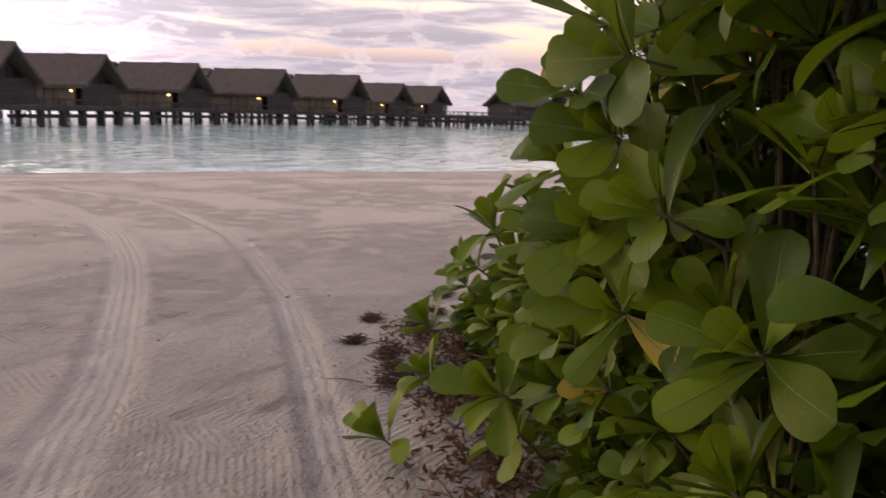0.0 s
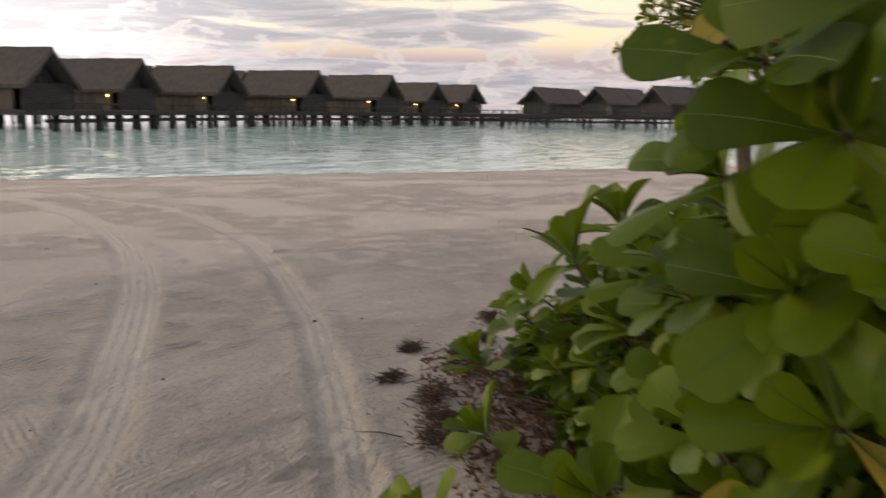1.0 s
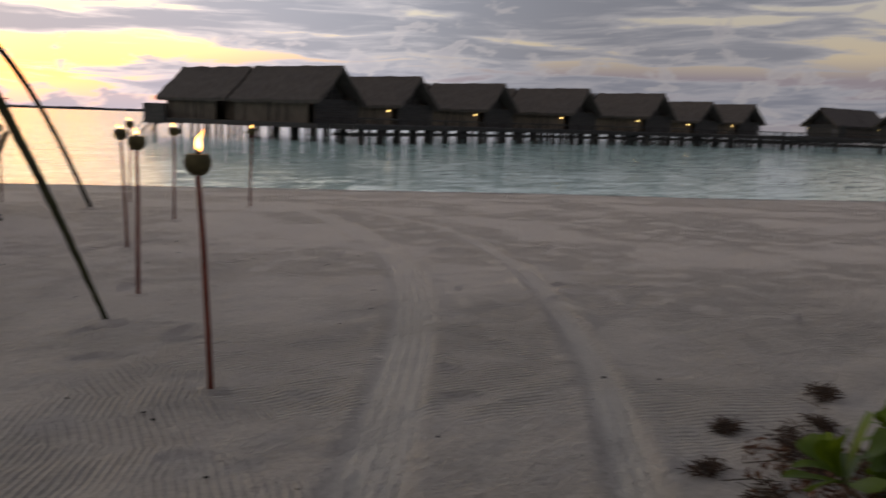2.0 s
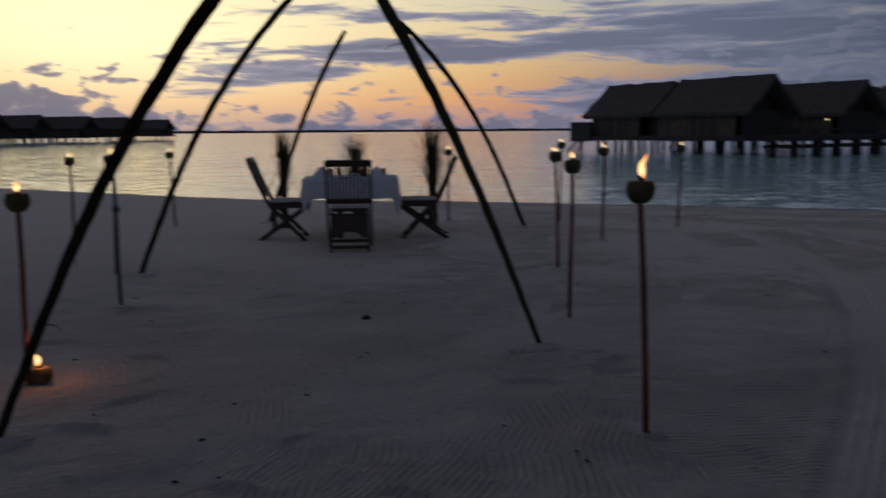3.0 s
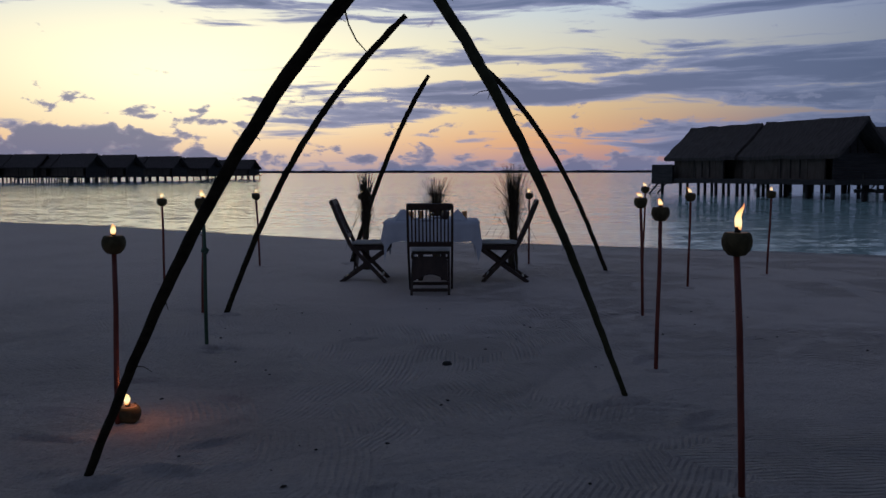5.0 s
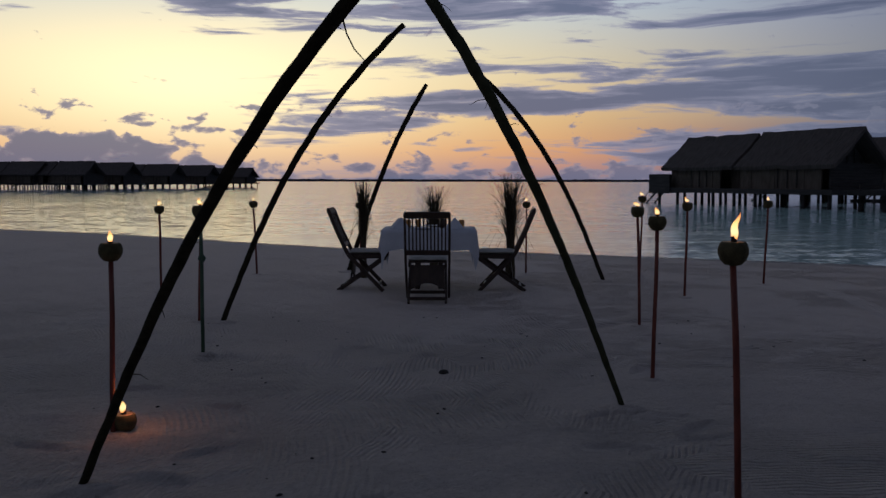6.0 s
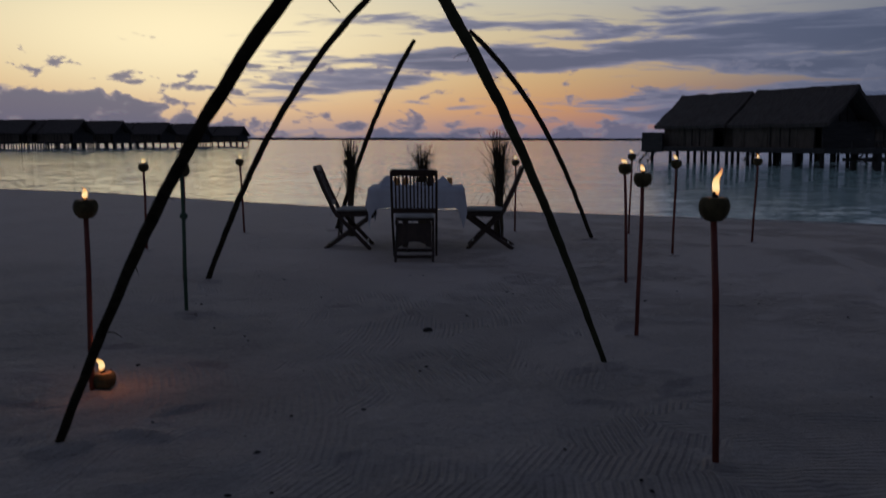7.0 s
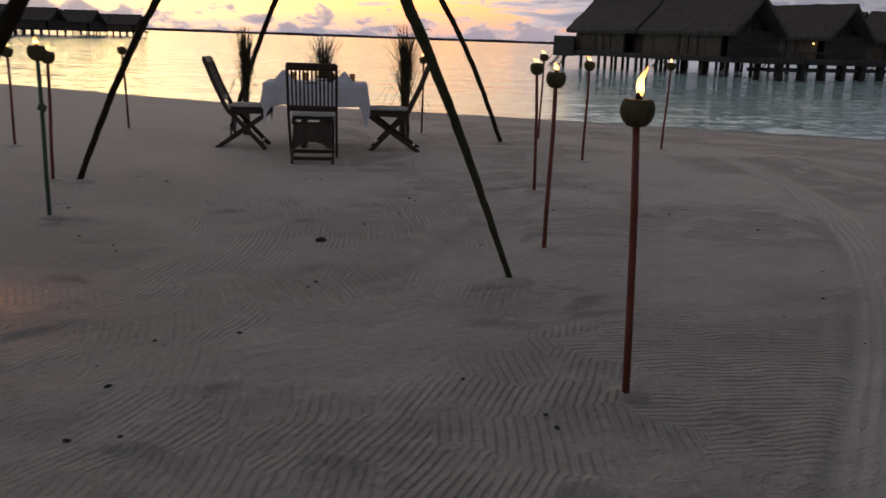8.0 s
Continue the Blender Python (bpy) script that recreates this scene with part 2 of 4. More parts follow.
    crisp = g.m("MULTIPLY", g.m("MULTIPLY", g.m("ABSOLUTE", g.m("SUBTRACT", fold, 0.5)), 0.070), calm)
    level = g.m("SUBTRACT", 1.0, g.m("MULTIPLY", g.smooth(inland, 4.0, 9.0), 0.80))
    height = g.m("ADD", g.m("ADD", ribs, g.m("MULTIPLY", scuff, level)), g.m("ADD", g.m("MULTIPLY", g.m("ADD", g.m("MULTIPLY", mid, 0.022), crisp), level), g.m("ADD", g.m("MULTIPLY", speck, 0.013), g.m("MULTIPLY", grain, 0.0032))))
    p = g.n("ShaderNodeBsdfPrincipled")
    g.put(p.inputs["Base Color"], col)
    g.put(p.inputs["Roughness"], g.m("SUBTRACT", 0.85, g.m("MULTIPLY", wet, 0.45)))
    p.inputs["Specular IOR Level"].default_value = 0.2
    g.put(p.inputs["Normal"], g.bump(height, 1.0, 1.0))
    g.t.links.new(p.outputs[0], g.n("ShaderNodeOutputMaterial").inputs[0])
    return mat


def water_material():
    mat = bpy.data.materials.new("lagoon_water")
    g = Net(nodes_of(mat))
    pos = g.n("ShaderNodeNewGeometry").outputs["Position"]
    sep = g.n("ShaderNodeSeparateXYZ")
    g.put(sep.inputs[0], pos)
    depthy = g.noise(pos, 0.035, 3.0, 0.5)
    col = g.mix(g.smooth(depthy, 0.35, 0.65), (0.64, 0.88, 0.82), (0.72, 0.93, 0.87))
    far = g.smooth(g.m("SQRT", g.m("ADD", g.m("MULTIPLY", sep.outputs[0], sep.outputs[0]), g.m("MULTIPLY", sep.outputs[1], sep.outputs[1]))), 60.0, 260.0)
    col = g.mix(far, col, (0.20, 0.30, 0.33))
    # wavelets: slopes from noise, short crests drawn out along x
    def slopes(sx, sy, lift, steep, detail):
        n = g.n("ShaderNodeSeparateXYZ")
        g.put(n.inputs[0], g.noise(g.vec(g.m("MULTIPLY", sep.outputs[0], sx), g.m("MULTIPLY", sep.outputs[1], sy), lift), 1.0, detail, 0.6, 0.4, 1))
        return [g.m("MULTIPLY", g.m("SUBTRACT", c, 0.5), steep) for c in n.outputs[:2]]
    a, b, c = slopes(0.16, 0.42, 2.0, 0.05, 3.0), slopes(0.9, 2.2, 5.0, 0.20, 4.0), slopes(4.0, 9.0, 8.0, 0.26, 3.0)
    nx = g.m("MULTIPLY", g.m("ADD", g.m("ADD", a[0], b[0]), c[0]), 0.7)
    ny = g.m("ADD", g.m("ADD", a[1], b[1]), c[1])
    unit = g.t.nodes.new("ShaderNodeVectorMath")
    unit.operation = "NORMALIZE"
    g.put(unit.inputs[0], g.vec(nx, ny, 1.0))
    p = g.n("ShaderNodeBsdfPrincipled")
    g.put(p.inputs["Base Color"], col)
    p.inputs["Roughness"].default_value = 0.10
    p.inputs["IOR"].default_value = 1.5
    g.put(p.inputs["Normal"], unit.outputs[0])
    g.t.links.new(p.outputs[0], g.n("ShaderNodeOutputMaterial").inputs[0])
    return mat


def leaf_material(name, dark, light, vein):
    mat = bpy.data.materials.new(name)
    g = Net(nodes_of(mat))
    rnd = g.n("ShaderNodeObjectInfo").outputs["Random"]
    isl = g.n("ShaderNodeNewGeometry").outputs["Random Per Island"]
    r = g.m("FRACT", g.m("ADD", rnd, isl))
    pos = g.n("ShaderNodeNewGeometry").outputs["Position"]
    blot = g.noise(pos, 26.0, 4.0, 0.6)
    col = g.mix(g.m("ADD", g.m("MULTIPLY", r, 0.75), g.m("MULTIPLY", blot, 0.3)), dark, light)
    col = g.mix(g.smooth(r, 0.990, 0.995), col, (0.26, 0.20, 0.03))
    col = g.mix(g.m("MULTIPLY", g.smooth(blot, 0.60, 0.75), 0.4), col, vein)
    p = g.n("ShaderNodeBsdfPrincipled")
    g.put(p.inputs["Base Color"], col)
    g.put(p.inputs["Roughness"], g.m("ADD", 0.33, g.m("MULTIPLY", blot, 0.26)))
    p.inputs["Specular IOR Level"].default_value = 0.20
    g.put(p.inputs["Normal"], g.bump(g.noise(pos, 60.0, 3.0), 0.25, 0.004))
    tr = g.n("ShaderNodeBsdfTranslucent")
    g.put(tr.inputs[0], g.mix(0.5, col, (0.30, 0.42, 0.03)))
    mixs = g.n("ShaderNodeMixShader")
    mixs.inputs[0].default_value = 0.22
    g.t.links.new(p.outputs[0], mixs.inputs[1])
    g.t.links.new(tr.outputs[0], mixs.inputs[2])
    g.t.links.new(mixs.outputs[0], g.n("ShaderNodeOutputMaterial").inputs[0])
    return mat


SAND = sand_material()
WATER = water_material()
THATCH = material("weathered_thatch", (0.050, 0.041, 0.038), (0.13, 0.105, 0.093), 0.9, 1.6, 0.9, 0.06, stretch=(1, 5, 1), fine=9)
BOARD = material("grey_weathered_boards", (0.022, 0.020, 0.021), (0.058, 0.051, 0.049), 0.8, 1.2, 0.4, 0.02, stretch=(1, 1, 6))
WALLWOOD = material("brown_panel_wall", (0.060, 0.046, 0.036), (0.15, 0.118, 0.092), 0.8, 0.9, 0.3, 0.02, stretch=(4, 4, 1))
DARKWOOD = material("dark_jetty_timber", (0.013, 0.011, 0.011), (0.036, 0.030, 0.028), 0.8, 2.0, 0.4, 0.02)
TEAK = material("dark_teak", (0.020, 0.011, 0.007), (0.055, 0.030, 0.019), 0.5, 9.0, 0.25, 0.003, stretch=(3, 3, 1))
CLOTH = material("white_cotton", (0.56, 0.56, 0.61), (0.68, 0.68, 0.72), 0.9, 5.0, 0.3, 0.006, spec=0.2)
CUSHION = material("cream_canvas", (0.38, 0.36, 0.32), (0.50, 0.47, 0.42), 0.95, 9.0, 0.4, 0.004, spec=0.2)
ROPE = material("coir_wrapped_pole", (0.012, 0.010, 0.006), (0.055, 0.045, 0.026), 0.95, 14.0, 1.0, 0.02, stretch=(1, 1, 1.6), spec=0.15)
BAMBOO = material("green_palm_stem", (0.016, 0.019, 0.009), (0.060, 0.060, 0.030), 0.85, 9.0, 0.7, 0.01, spec=0.2)
REDPOLE = material("red_stained_stake", (0.085, 0.016, 0.010), (0.22, 0.050, 0.030), 0.55, 12.0, 0.3, 0.004, stretch=(2, 2, 0.5))
GREENPOLE = material("green_stained_stake", (0.020, 0.050, 0.030), (0.055, 0.11, 0.06), 0.55, 12.0, 0.3, 0.004, stretch=(2, 2, 0.5))
HUSK = material("coconut_husk", (0.040, 0.034, 0.016), (0.12, 0.10, 0.048), 0.8, 18.0, 0.6, 0.006, spec=0.2)
INNER = material("charred_coconut_flesh", (0.20, 0.10, 0.04), (0.55, 0.38, 0.20), 0.8, 30.0, 0.5, 0.004)
WICK = material("charred_wick", (0.010, 0.008, 0.007), (0.035, 0.026, 0.02), 0.95, 40.0, 0.8, 0.006)
STRAW = material("dry_palm_fronds", (0.030, 0.024, 0.014), (0.10, 0.082, 0.05), 0.9, 12.0, 0.5, 0.005, stretch=(4, 4, 1), spec=0.2)
SEAWEED = material("dry_seaweed", (0.025, 0.013, 0.008), (0.10, 0.055, 0.032), 0.9, 20.0, 0.8, 0.01)
LITTER = material("brown_leaf_litter", (0.07, 0.028, 0.015), (0.24, 0.12, 0.065), 0.8, 14.0, 0.5, 0.004)
CHAR = material("dark_pebble", (0.012, 0.010, 0.010), (0.05, 0.045, 0.04), 0.9, 25.0, 0.6, 0.004)
BARK = material("shrub_bark", (0.045, 0.034, 0.022), (0.13, 0.10, 0.065), 0.9, 16.0, 0.7, 0.006)
# distance haze over the shore is mixed into this lighter colour
LANDMAT = material("hazed_wooded_shore", (0.055, 0.050, 0.060), (0.085, 0.078, 0.088), 1.0, 0.01, 0.0)
AMBER = material("amber_glass", (0.42, 0.19, 0.05), (0.62, 0.34, 0.10), 0.25, 12.0, 0.0)
LEAF = leaf_material("sea_lettuce_leaf", (0.018, 0.046, 0.003), (0.130, 0.190, 0.008), (0.18, 0.21, 0.03))
# LEAF again but darker: the shade inside the shrub is put into the colour
LEAFDARK = leaf_material("shade_painted_sea_lettuce_leaf", (0.014, 0.038, 0.003), (0.065, 0.110, 0.007), (0.07, 0.10, 0.015))
YELLOWLEAF = leaf_material("yellowing_leaf", (0.30, 0.17, 0.02), (0.50, 0.34, 0.05), (0.34, 0.14, 0.03))
MIDRIB = material("pale_midrib", (0.055, 0.10, 0.012), (0.10, 0.155, 0.025), 0.5, 20.0, 0.0)
FLAME = flame_material()
LAMPGLOW = glowing("villa_lamp_glow", (1.0, 0.66, 0.22), 8.0)
EMBER = glowing("candle_glow", (1.0, 0.50, 0.12), 3.0)


# ---- mesh helpers ----
class Geo:
    def __init__(self):
        self.v, self.f = [], []

    def add(self, verts, faces):
        k = len(self.v)
        self.v += [tuple(p) for p in verts]
        self.f += [tuple(i + k for i in f) for f in faces]
        return self

    def box(self, lo, hi, m=None, jitter=0.0):
        pts = [Vector((x, y, z)) for x in (lo[0], hi[0]) for y in (lo[1], hi[1]) for z in (lo[2], hi[2])]
        if m is not None:
            pts = [m @ p for p in pts]
        return self.add(pts, [(0, 1, 3, 2), (4, 6, 7, 5), (0, 4, 5, 1), (2, 3, 7, 6), (0, 2, 6, 4), (1, 5, 7, 3)])

    def beam(self, a, b, w, t, up=(0, 0, 1)):
        """A bar from a to b, w wide sideways and t thick."""
        a, b = Vector(a), Vector(b)
        d = (b - a).normalized()
        s = d.cross(Vector(up))
        s = (s if s.length > 1e-4 else d.cross(Vector((0, 1, 0)))).normalized()
        n = s.cross(d)
        c = min(w, t) * 0.18
        ring = [(w / 2 - c, t / 2), (w / 2, t / 2 - c), (w / 2, c - t / 2), (w / 2 - c, -t / 2), (c - w / 2, -t / 2), (-w / 2, c - t / 2), (-w / 2, t / 2 - c), (c - w / 2, t / 2)]
        pts = [p + s * x + n * y for p in (a, b) for x, y in ring]
        return self.add(pts, [(i, (i + 1) % 8, 8 + (i + 1) % 8, 8 + i) for i in range(8)] + [tuple(range(7, -1, -1)), tuple(range(8, 16))])

    def tube(self, pts, radii, seg=10, lump=None):
        pts = [Vector(p) for p in pts]
        rows, up = [], None
        for i, p in enumerate(pts):
            d = (pts[min(i + 1, len(pts) - 1)] - pts[max(i - 1, 0)]).normalized()
            if up is None:
                up = d.orthogonal().normalized()
            s = (up - d * up.dot(d)).normalized()
            up, n = s, d.cross(s)
            r = radii[i] if isinstance(radii, (list, tuple)) else radii
            row = []
            for k in range(seg):
                a = 2 * math.pi * k / seg
                rr = r * (lump(i, a) if lump else 1.0)
                row.append(p + (s * math.cos(a) + n * math.sin(a)) * rr)
            rows.append(row)
        faces = []
        for i in range(len(rows) - 1):
            for k in range(seg):
                faces.append((i * seg + k, i * seg + (k + 1) % seg, (i + 1) * seg + (k + 1) % seg, (i + 1) * seg + k))
        faces += [tuple(range(seg - 1, -1, -1)), tuple(range((len(rows) - 1) * seg, len(rows) * seg))]
        return self.add([p for r in rows for p in r], faces)

    def lathe(self, profile, seg=24, wob=None):
        rows = []
        for r, z in profile:
            rows += [(r * math.cos(2 * math.pi * k / seg) * (wob(k, z) if wob else 1), r * math.sin(2 * math.pi * k / seg) * (wob(k, z) if wob else 1), z) for k in range(seg)]
        n = len(profile)
        faces = [(i * seg + k, i * seg + (k + 1) % seg, (i + 1) * seg + (k + 1) % seg, (i + 1) * seg + k) for i in range(n - 1) for k in range(seg)]
        faces += [tuple(range(seg - 1, -1, -1)), tuple(range((n - 1) * seg, n * seg))]
        return self.add(rows, faces)

    def mesh(self, name, mat, smooth=False):
        me = bpy.data.meshes.new(name)
        me.from_pydata(self.v, [], self.f)
        me.materials.append(mat)
        if smooth:
            me.polygons.foreach_set("use_smooth", [True] * len(me.polygons))
        me.update()
        return me


def part(name, geo, mat, parent=None, label="", smooth=False, m=None):
    ob = new(name, geo.mesh(name, mat, smooth) if isinstance(geo, Geo) else geo)
    if parent is not None:
        ob.parent = parent
    if m is not None:
        ob.matrix_basis = m
    return tagged(ob, label)


def thing(name, m, label, category, group="", kind=""):
    ob = new(name)
    ob.empty_display_size = 0.1
    ob.matrix_basis = m
    return tagged(ob, label, category, group, kind)


# ---- ground, sea, far shore ----
SEA = -0.55
SHORE = [(-160, 118), (-60, 60), (-30, 41), (-16.6, 32.2), (-11.4, 29.5), (-5.4, 25.2), (-2.9, 23.5), (2.4, 22.0), (6.8, 20.1), (9.7, 18.8), (14.1, 16.9),
         (18.2, 14.6), (23.3, 12.5), (28.1, 10.2), (45, 1), (90, -30), (160, -90)]
TRACK_A = [(-0.6, -0.6), (0.44, 0.96), (1.2, 1.8), (2.0, 2.95), (2.55, 3.75), (3.1, 4.7), (3.85, 6.2), (4.4, 8.0), (4.65, 10.0), (4.6, 13.0)]
TRACK_B = [(0.2, -1.0), (1.09, 0.22), (2.0, 1.3), (2.95, 2.55), (3.45, 3.35), (4.1, 4.4), (4.8, 5.8), (5.2, 7.0), (5.45, 8.2), (5.5, 12.0)]


def rounded(line, times=2):
    """Corner-cut a line of points into a smooth course."""
    for _ in range(times):
        cutp = [line[0]]
        for (x0, y0), (x1, y1) in zip(line, line[1:]):
            cutp += [(x0 * 0.75 + x1 * 0.25, y0 * 0.75 + y1 * 0.25), (x0 * 0.25 + x1 * 0.75, y0 * 0.25 + y1 * 0.75)]
        line = cutp + [line[-1]]
    return line


TRACK_A, TRACK_B = rounded(TRACK_A), rounded(TRACK_B)


def value_noise(x, y, cell, seed):
    rng = np.random.default_rng(seed)
    table = rng.random((256, 256))
    u, v = x / cell, y / cell
    i, j = np.floor(u).astype(int), np.floor(v).astype(int)
    a, b = u - i, v - j
    a, b = a * a * (3 - 2 * a), b * b * (3 - 2 * b)
    t = lambda p, q: table[p % 256, q % 256]
    return (t(i, j) * (1 - a) + t(i + 1, j) * a) * (1 - b) + (t(i, j + 1) * (1 - a) + t(i + 1, j + 1) * a) * b - 0.5


def polyline_offset(x, y, line):
    """Signed sideways distance to a line of points, and the way along it."""
    best, side, along, run = np.full(x.shape, 1e9), np.zeros(x.shape), np.zeros(x.shape), 0.0
    for (x0, y0), (x1, y1) in zip(line, line[1:]):
        dx, dy = x1 - x0, y1 - y0
        n = math.hypot(dx, dy)
        u = np.clip(((x - x0) * dx + (y - y0) * dy) / n ** 2, 0, 1)
        px, py = x - x0 - u * dx, y - y0 - u * dy
        d = np.hypot(px, py)
        nearer = d < best
        best = np.where(nearer, d, best)
        side = np.where(nearer, np.sign(dx * py - dy * px) * d, side)
        along = np.where(nearer, run + u * n, along)
        run += n
    return side, along


def sand_height(x, y):
    ys = np.interp(x, [p[0] for p in SHORE], [p[1] for p in SHORE])
    s = (ys - y) * 0.88
    t = np.clip(1 - s / 10.5, 0, None)
    z = np.where(t < 1, SEA * t ** 1.35, SEA - (t - 1) * 0.6)
    z = np.maximum(z, -3.0)
    near = np.clip(1 - (np.hypot(x, y - 4) - 9) / 14, 0.15, 1)
    wx, wy = x + 0.25 * value_noise(x, y, 0.9, 5), y + 0.25 * value_noise(x, y, 0.9, 6)
    z = z + near * (0.034 * value_noise(wx, wy, 1.3, 1) + 0.018 * value_noise(wx, wy * 1.3, 0.42, 2) + 0.013 * value_noise(wx, wy * 1.7, 0.19, 3) + 0.008 * value_noise(x, y, 0.09, 4))
    for line, depth in ((TRACK_A, 0.008), (TRACK_B, 0.011)):
        d, a = polyline_offset(x, y, line)
        w = 0.14 if depth < 0.010 else 0.09
        dip = np.where(np.abs(d) < w, -depth, 0.0)
        ridge = depth * 0.8 * np.exp(-((np.abs(d) - w - 0.05) / 0.05) ** 2)
        z = z + (dip + ridge) * (0.75 + 0.8 * value_noise(x, y, 0.6, 9))
    return z


def spread(lo, hi, fine, reach, grow=1.07):
    mid = list(np.arange(lo, hi, fine))
    left, right, step = [], [], fine
    p, q = lo, mid[-1]
    while p > -reach or q < reach:
        step *= grow
        p, q = p - step, q + step
        left.append(p)
        right.append(q)
    return np.array(left[::-1] + mid + right)


def build_ground():
    gx, gy = spread(-3.2, 5.4, 0.027, 170), spread(0.2, 8.4, 0.027, 170)
    X, Y = np.meshgrid(gx, gy)
    Z = sand_height(X, Y)
    # trodden footprints and scrapes: long shallow dents with a pushed-up rim
    rng = random.Random(52)
    for k in range(80):
        px, py, turn = rng.uniform(-3.0, 5.2), rng.uniform(0.4, 8.2), rng.gauss(0.35, 0.9)
        long, wide, deep = rng.uniform(0.10, 0.17), rng.uniform(0.035, 0.06), rng.uniform(0.008, 0.018)
        i0, i1, j0, j1 = *np.searchsorted(gx, (px - 0.4, px + 0.4)), *np.searchsorted(gy, (py - 0.4, py + 0.4))
        dx, dy = X[j0:j1, i0:i1] - px, Y[j0:j1, i0:i1] - py
        u, v = (dx * math.cos(turn) + dy * math.sin(turn)) / long, (dy * math.cos(turn) - dx * math.sin(turn)) / wide
        r = np.hypot(u, v + 0.25 * u * u)
        Z[j0:j1, i0:i1] += deep * (0.7 * np.exp(-((r - 1.25) / 0.28) ** 2) * (0.6 + 0.4 * np.sign(v)) - 0.8 * np.exp(-r ** 6))
    nx, ny = len(gx), len(gy)
    me = bpy.data.meshes.new("ground")
    me.vertices.add(nx * ny)
    me.vertices.foreach_set("co", np.stack([X, Y, Z], -1).ravel())
    i = (np.arange(ny - 1)[:, None] * nx + np.arange(nx - 1)[None]).ravel()
    quads = np.stack([i, i + 1, i + 1 + nx, i + nx], -1).ravel()
    me.loops.add(len(quads))
    me.loops.foreach_set("vertex_index", quads)
    me.polygons.add(len(i))
    me.polygons.foreach_set("loop_start", np.arange(len(i)) * 4)
    me.polygons.foreach_set("use_smooth", np.ones(len(i), bool))
    me.update(calc_edges=True)
    worn = np.zeros(X.shape)
    offset = np.zeros(X.shape)
    for line, w in ((TRACK_A, 0.16), (TRACK_B, 0.11)):
        d, a = polyline_offset(X, Y, line)
        offset = np.where(np.abs(d) < 0.3, d, offset)
        worn = np.maximum(worn, np.clip((w - np.abs(d)) / 0.06, 0, 1) * np.clip(0.85 + 0.9 * value_noise(X, Y, 0.35, 12), 0, 1))
    me.attributes.new("wheel_track", "FLOAT", "POINT").data.foreach_set("value", worn.ravel())
    me.attributes.new("track_offset", "FLOAT", "POINT").data.foreach_set("value", offset.ravel())
    me.materials.append(SAND)
    tagged(new("ground", me), "pale coral sand beach with raked furrows and wheel tracks", "sand", kind="structure")


def ground_z(x, y):
    return float(sand_height(np.array([x], float), np.array([y], float))[0])


def build_sea():
    seg, radii = 96, [0.5, 20, 60, 150, 400, 1000, 2200, 4600]
    g = Geo()
    rows = [[(r * math.cos(2 * math.pi * k / seg), 30 + r * math.sin(2 * math.pi * k / seg), SEA) for k in range(seg)] for r in radii]
    faces = [(i * seg + k, (i + 1) * seg + k, (i + 1) * seg + (k + 1) % seg, i * seg + (k + 1) % seg) for i in range(len(radii) - 1) for k in range(seg)]
    g.add([p for r in rows for p in r], faces + [tuple(range(seg))])
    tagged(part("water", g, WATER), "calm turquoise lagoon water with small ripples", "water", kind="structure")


def build_far_shore():
    rnd = random.Random(4)
    g, n, R = Geo(), 420, 2600.0
    top, bot = [], []
    for i in range(n + 1):
        a = radians(-34 + 56 * i / n)
        hgt = 9.0 + 3.5 * noise.noise((i * 0.05, 0, 0)) + 4.0 * abs(noise.noise((i * 0.45, 4, 0))) + (2.0 if rnd.random() < 0.04 else 0)
        hgt *= 0.72 * min(1, (n - i) / 60 + 0.35)
        top.append((R * math.sin(a), R * math.cos(a), SEA + hgt))
        bot.append((R * math.sin(a), R * math.cos(a), SEA - 1))
    back = [(x * 1.03, y * 1.03, z) for x, y, z in top]
    v = bot + top + back
    g.add(v, [(i, i + 1, n + 2 + i, n + 1 + i) for i in range(n)] + [(n + 1 + i, n + 2 + i, 2 * n + 3 + i, 2 * n + 2 + i) for i in range(n)])
    tagged(part("backdrop", g, LANDMAT), "low dark wooded island along the horizon", "island", kind="structure")


build_ground()
build_sea()
build_far_shore()


# ---- overwater villas ----
def thatch_roof(y0, y1, half, ridge, eave, seed):
    """A thick gabled thatch roof with uneven eaves, ridge along y."""
    g, nu, nv = Geo(), 10, 14
    thick = 0.26
    for layer, dz in ((0, 0.0), (1, -thick)):
        for j in range(nv + 1):
            y = y0 + (y1 - y0) * j / nv
            for i in range(2 * nu + 1):
                s = (i - nu) / nu
                z = ridge + (eave - ridge) * abs(s) ** 0.94
                wob = 0.10 * noise.noise((s * 4, y * 0.8, seed)) + (0.09 * noise.noise((y * 2.7, seed, layer)) if abs(s) > 0.99 else 0)
                yy = y + (0.10 * noise.noise((s * 9, seed, j)) if j in (0, nv) else 0)
                g.v.append((s * (half - (0.10 if layer else 0)), yy, z + dz + wob + (0.08 if abs(s) < 0.05 and layer == 0 else 0)))
    w, k = 2 * nu + 1, (2 * nu + 1) * (nv + 1)
    for j in range(nv):
        for i in range(2 * nu):
            a = j * w + i
            g.f += [(a, a + 1, a + 1 + w, a + w), (k + a, k + a + w, k + a + 1 + w, k + a + 1)]
    for j in range(nv):
        for i in (0, w - 1):
            a = j * w + i
            g.f.append((a, a + w, k + a + w, k + a) if i == 0 else (a, k + a, k + a + w, a + w))
    for i in range(w - 1):
        for j in (0, nv):
            a = j * w + i
            g.f.append((a, k + a, k + a + 1, a + 1) if j == 0 else (a, a + 1, k + a + 1, k + a))
    return g


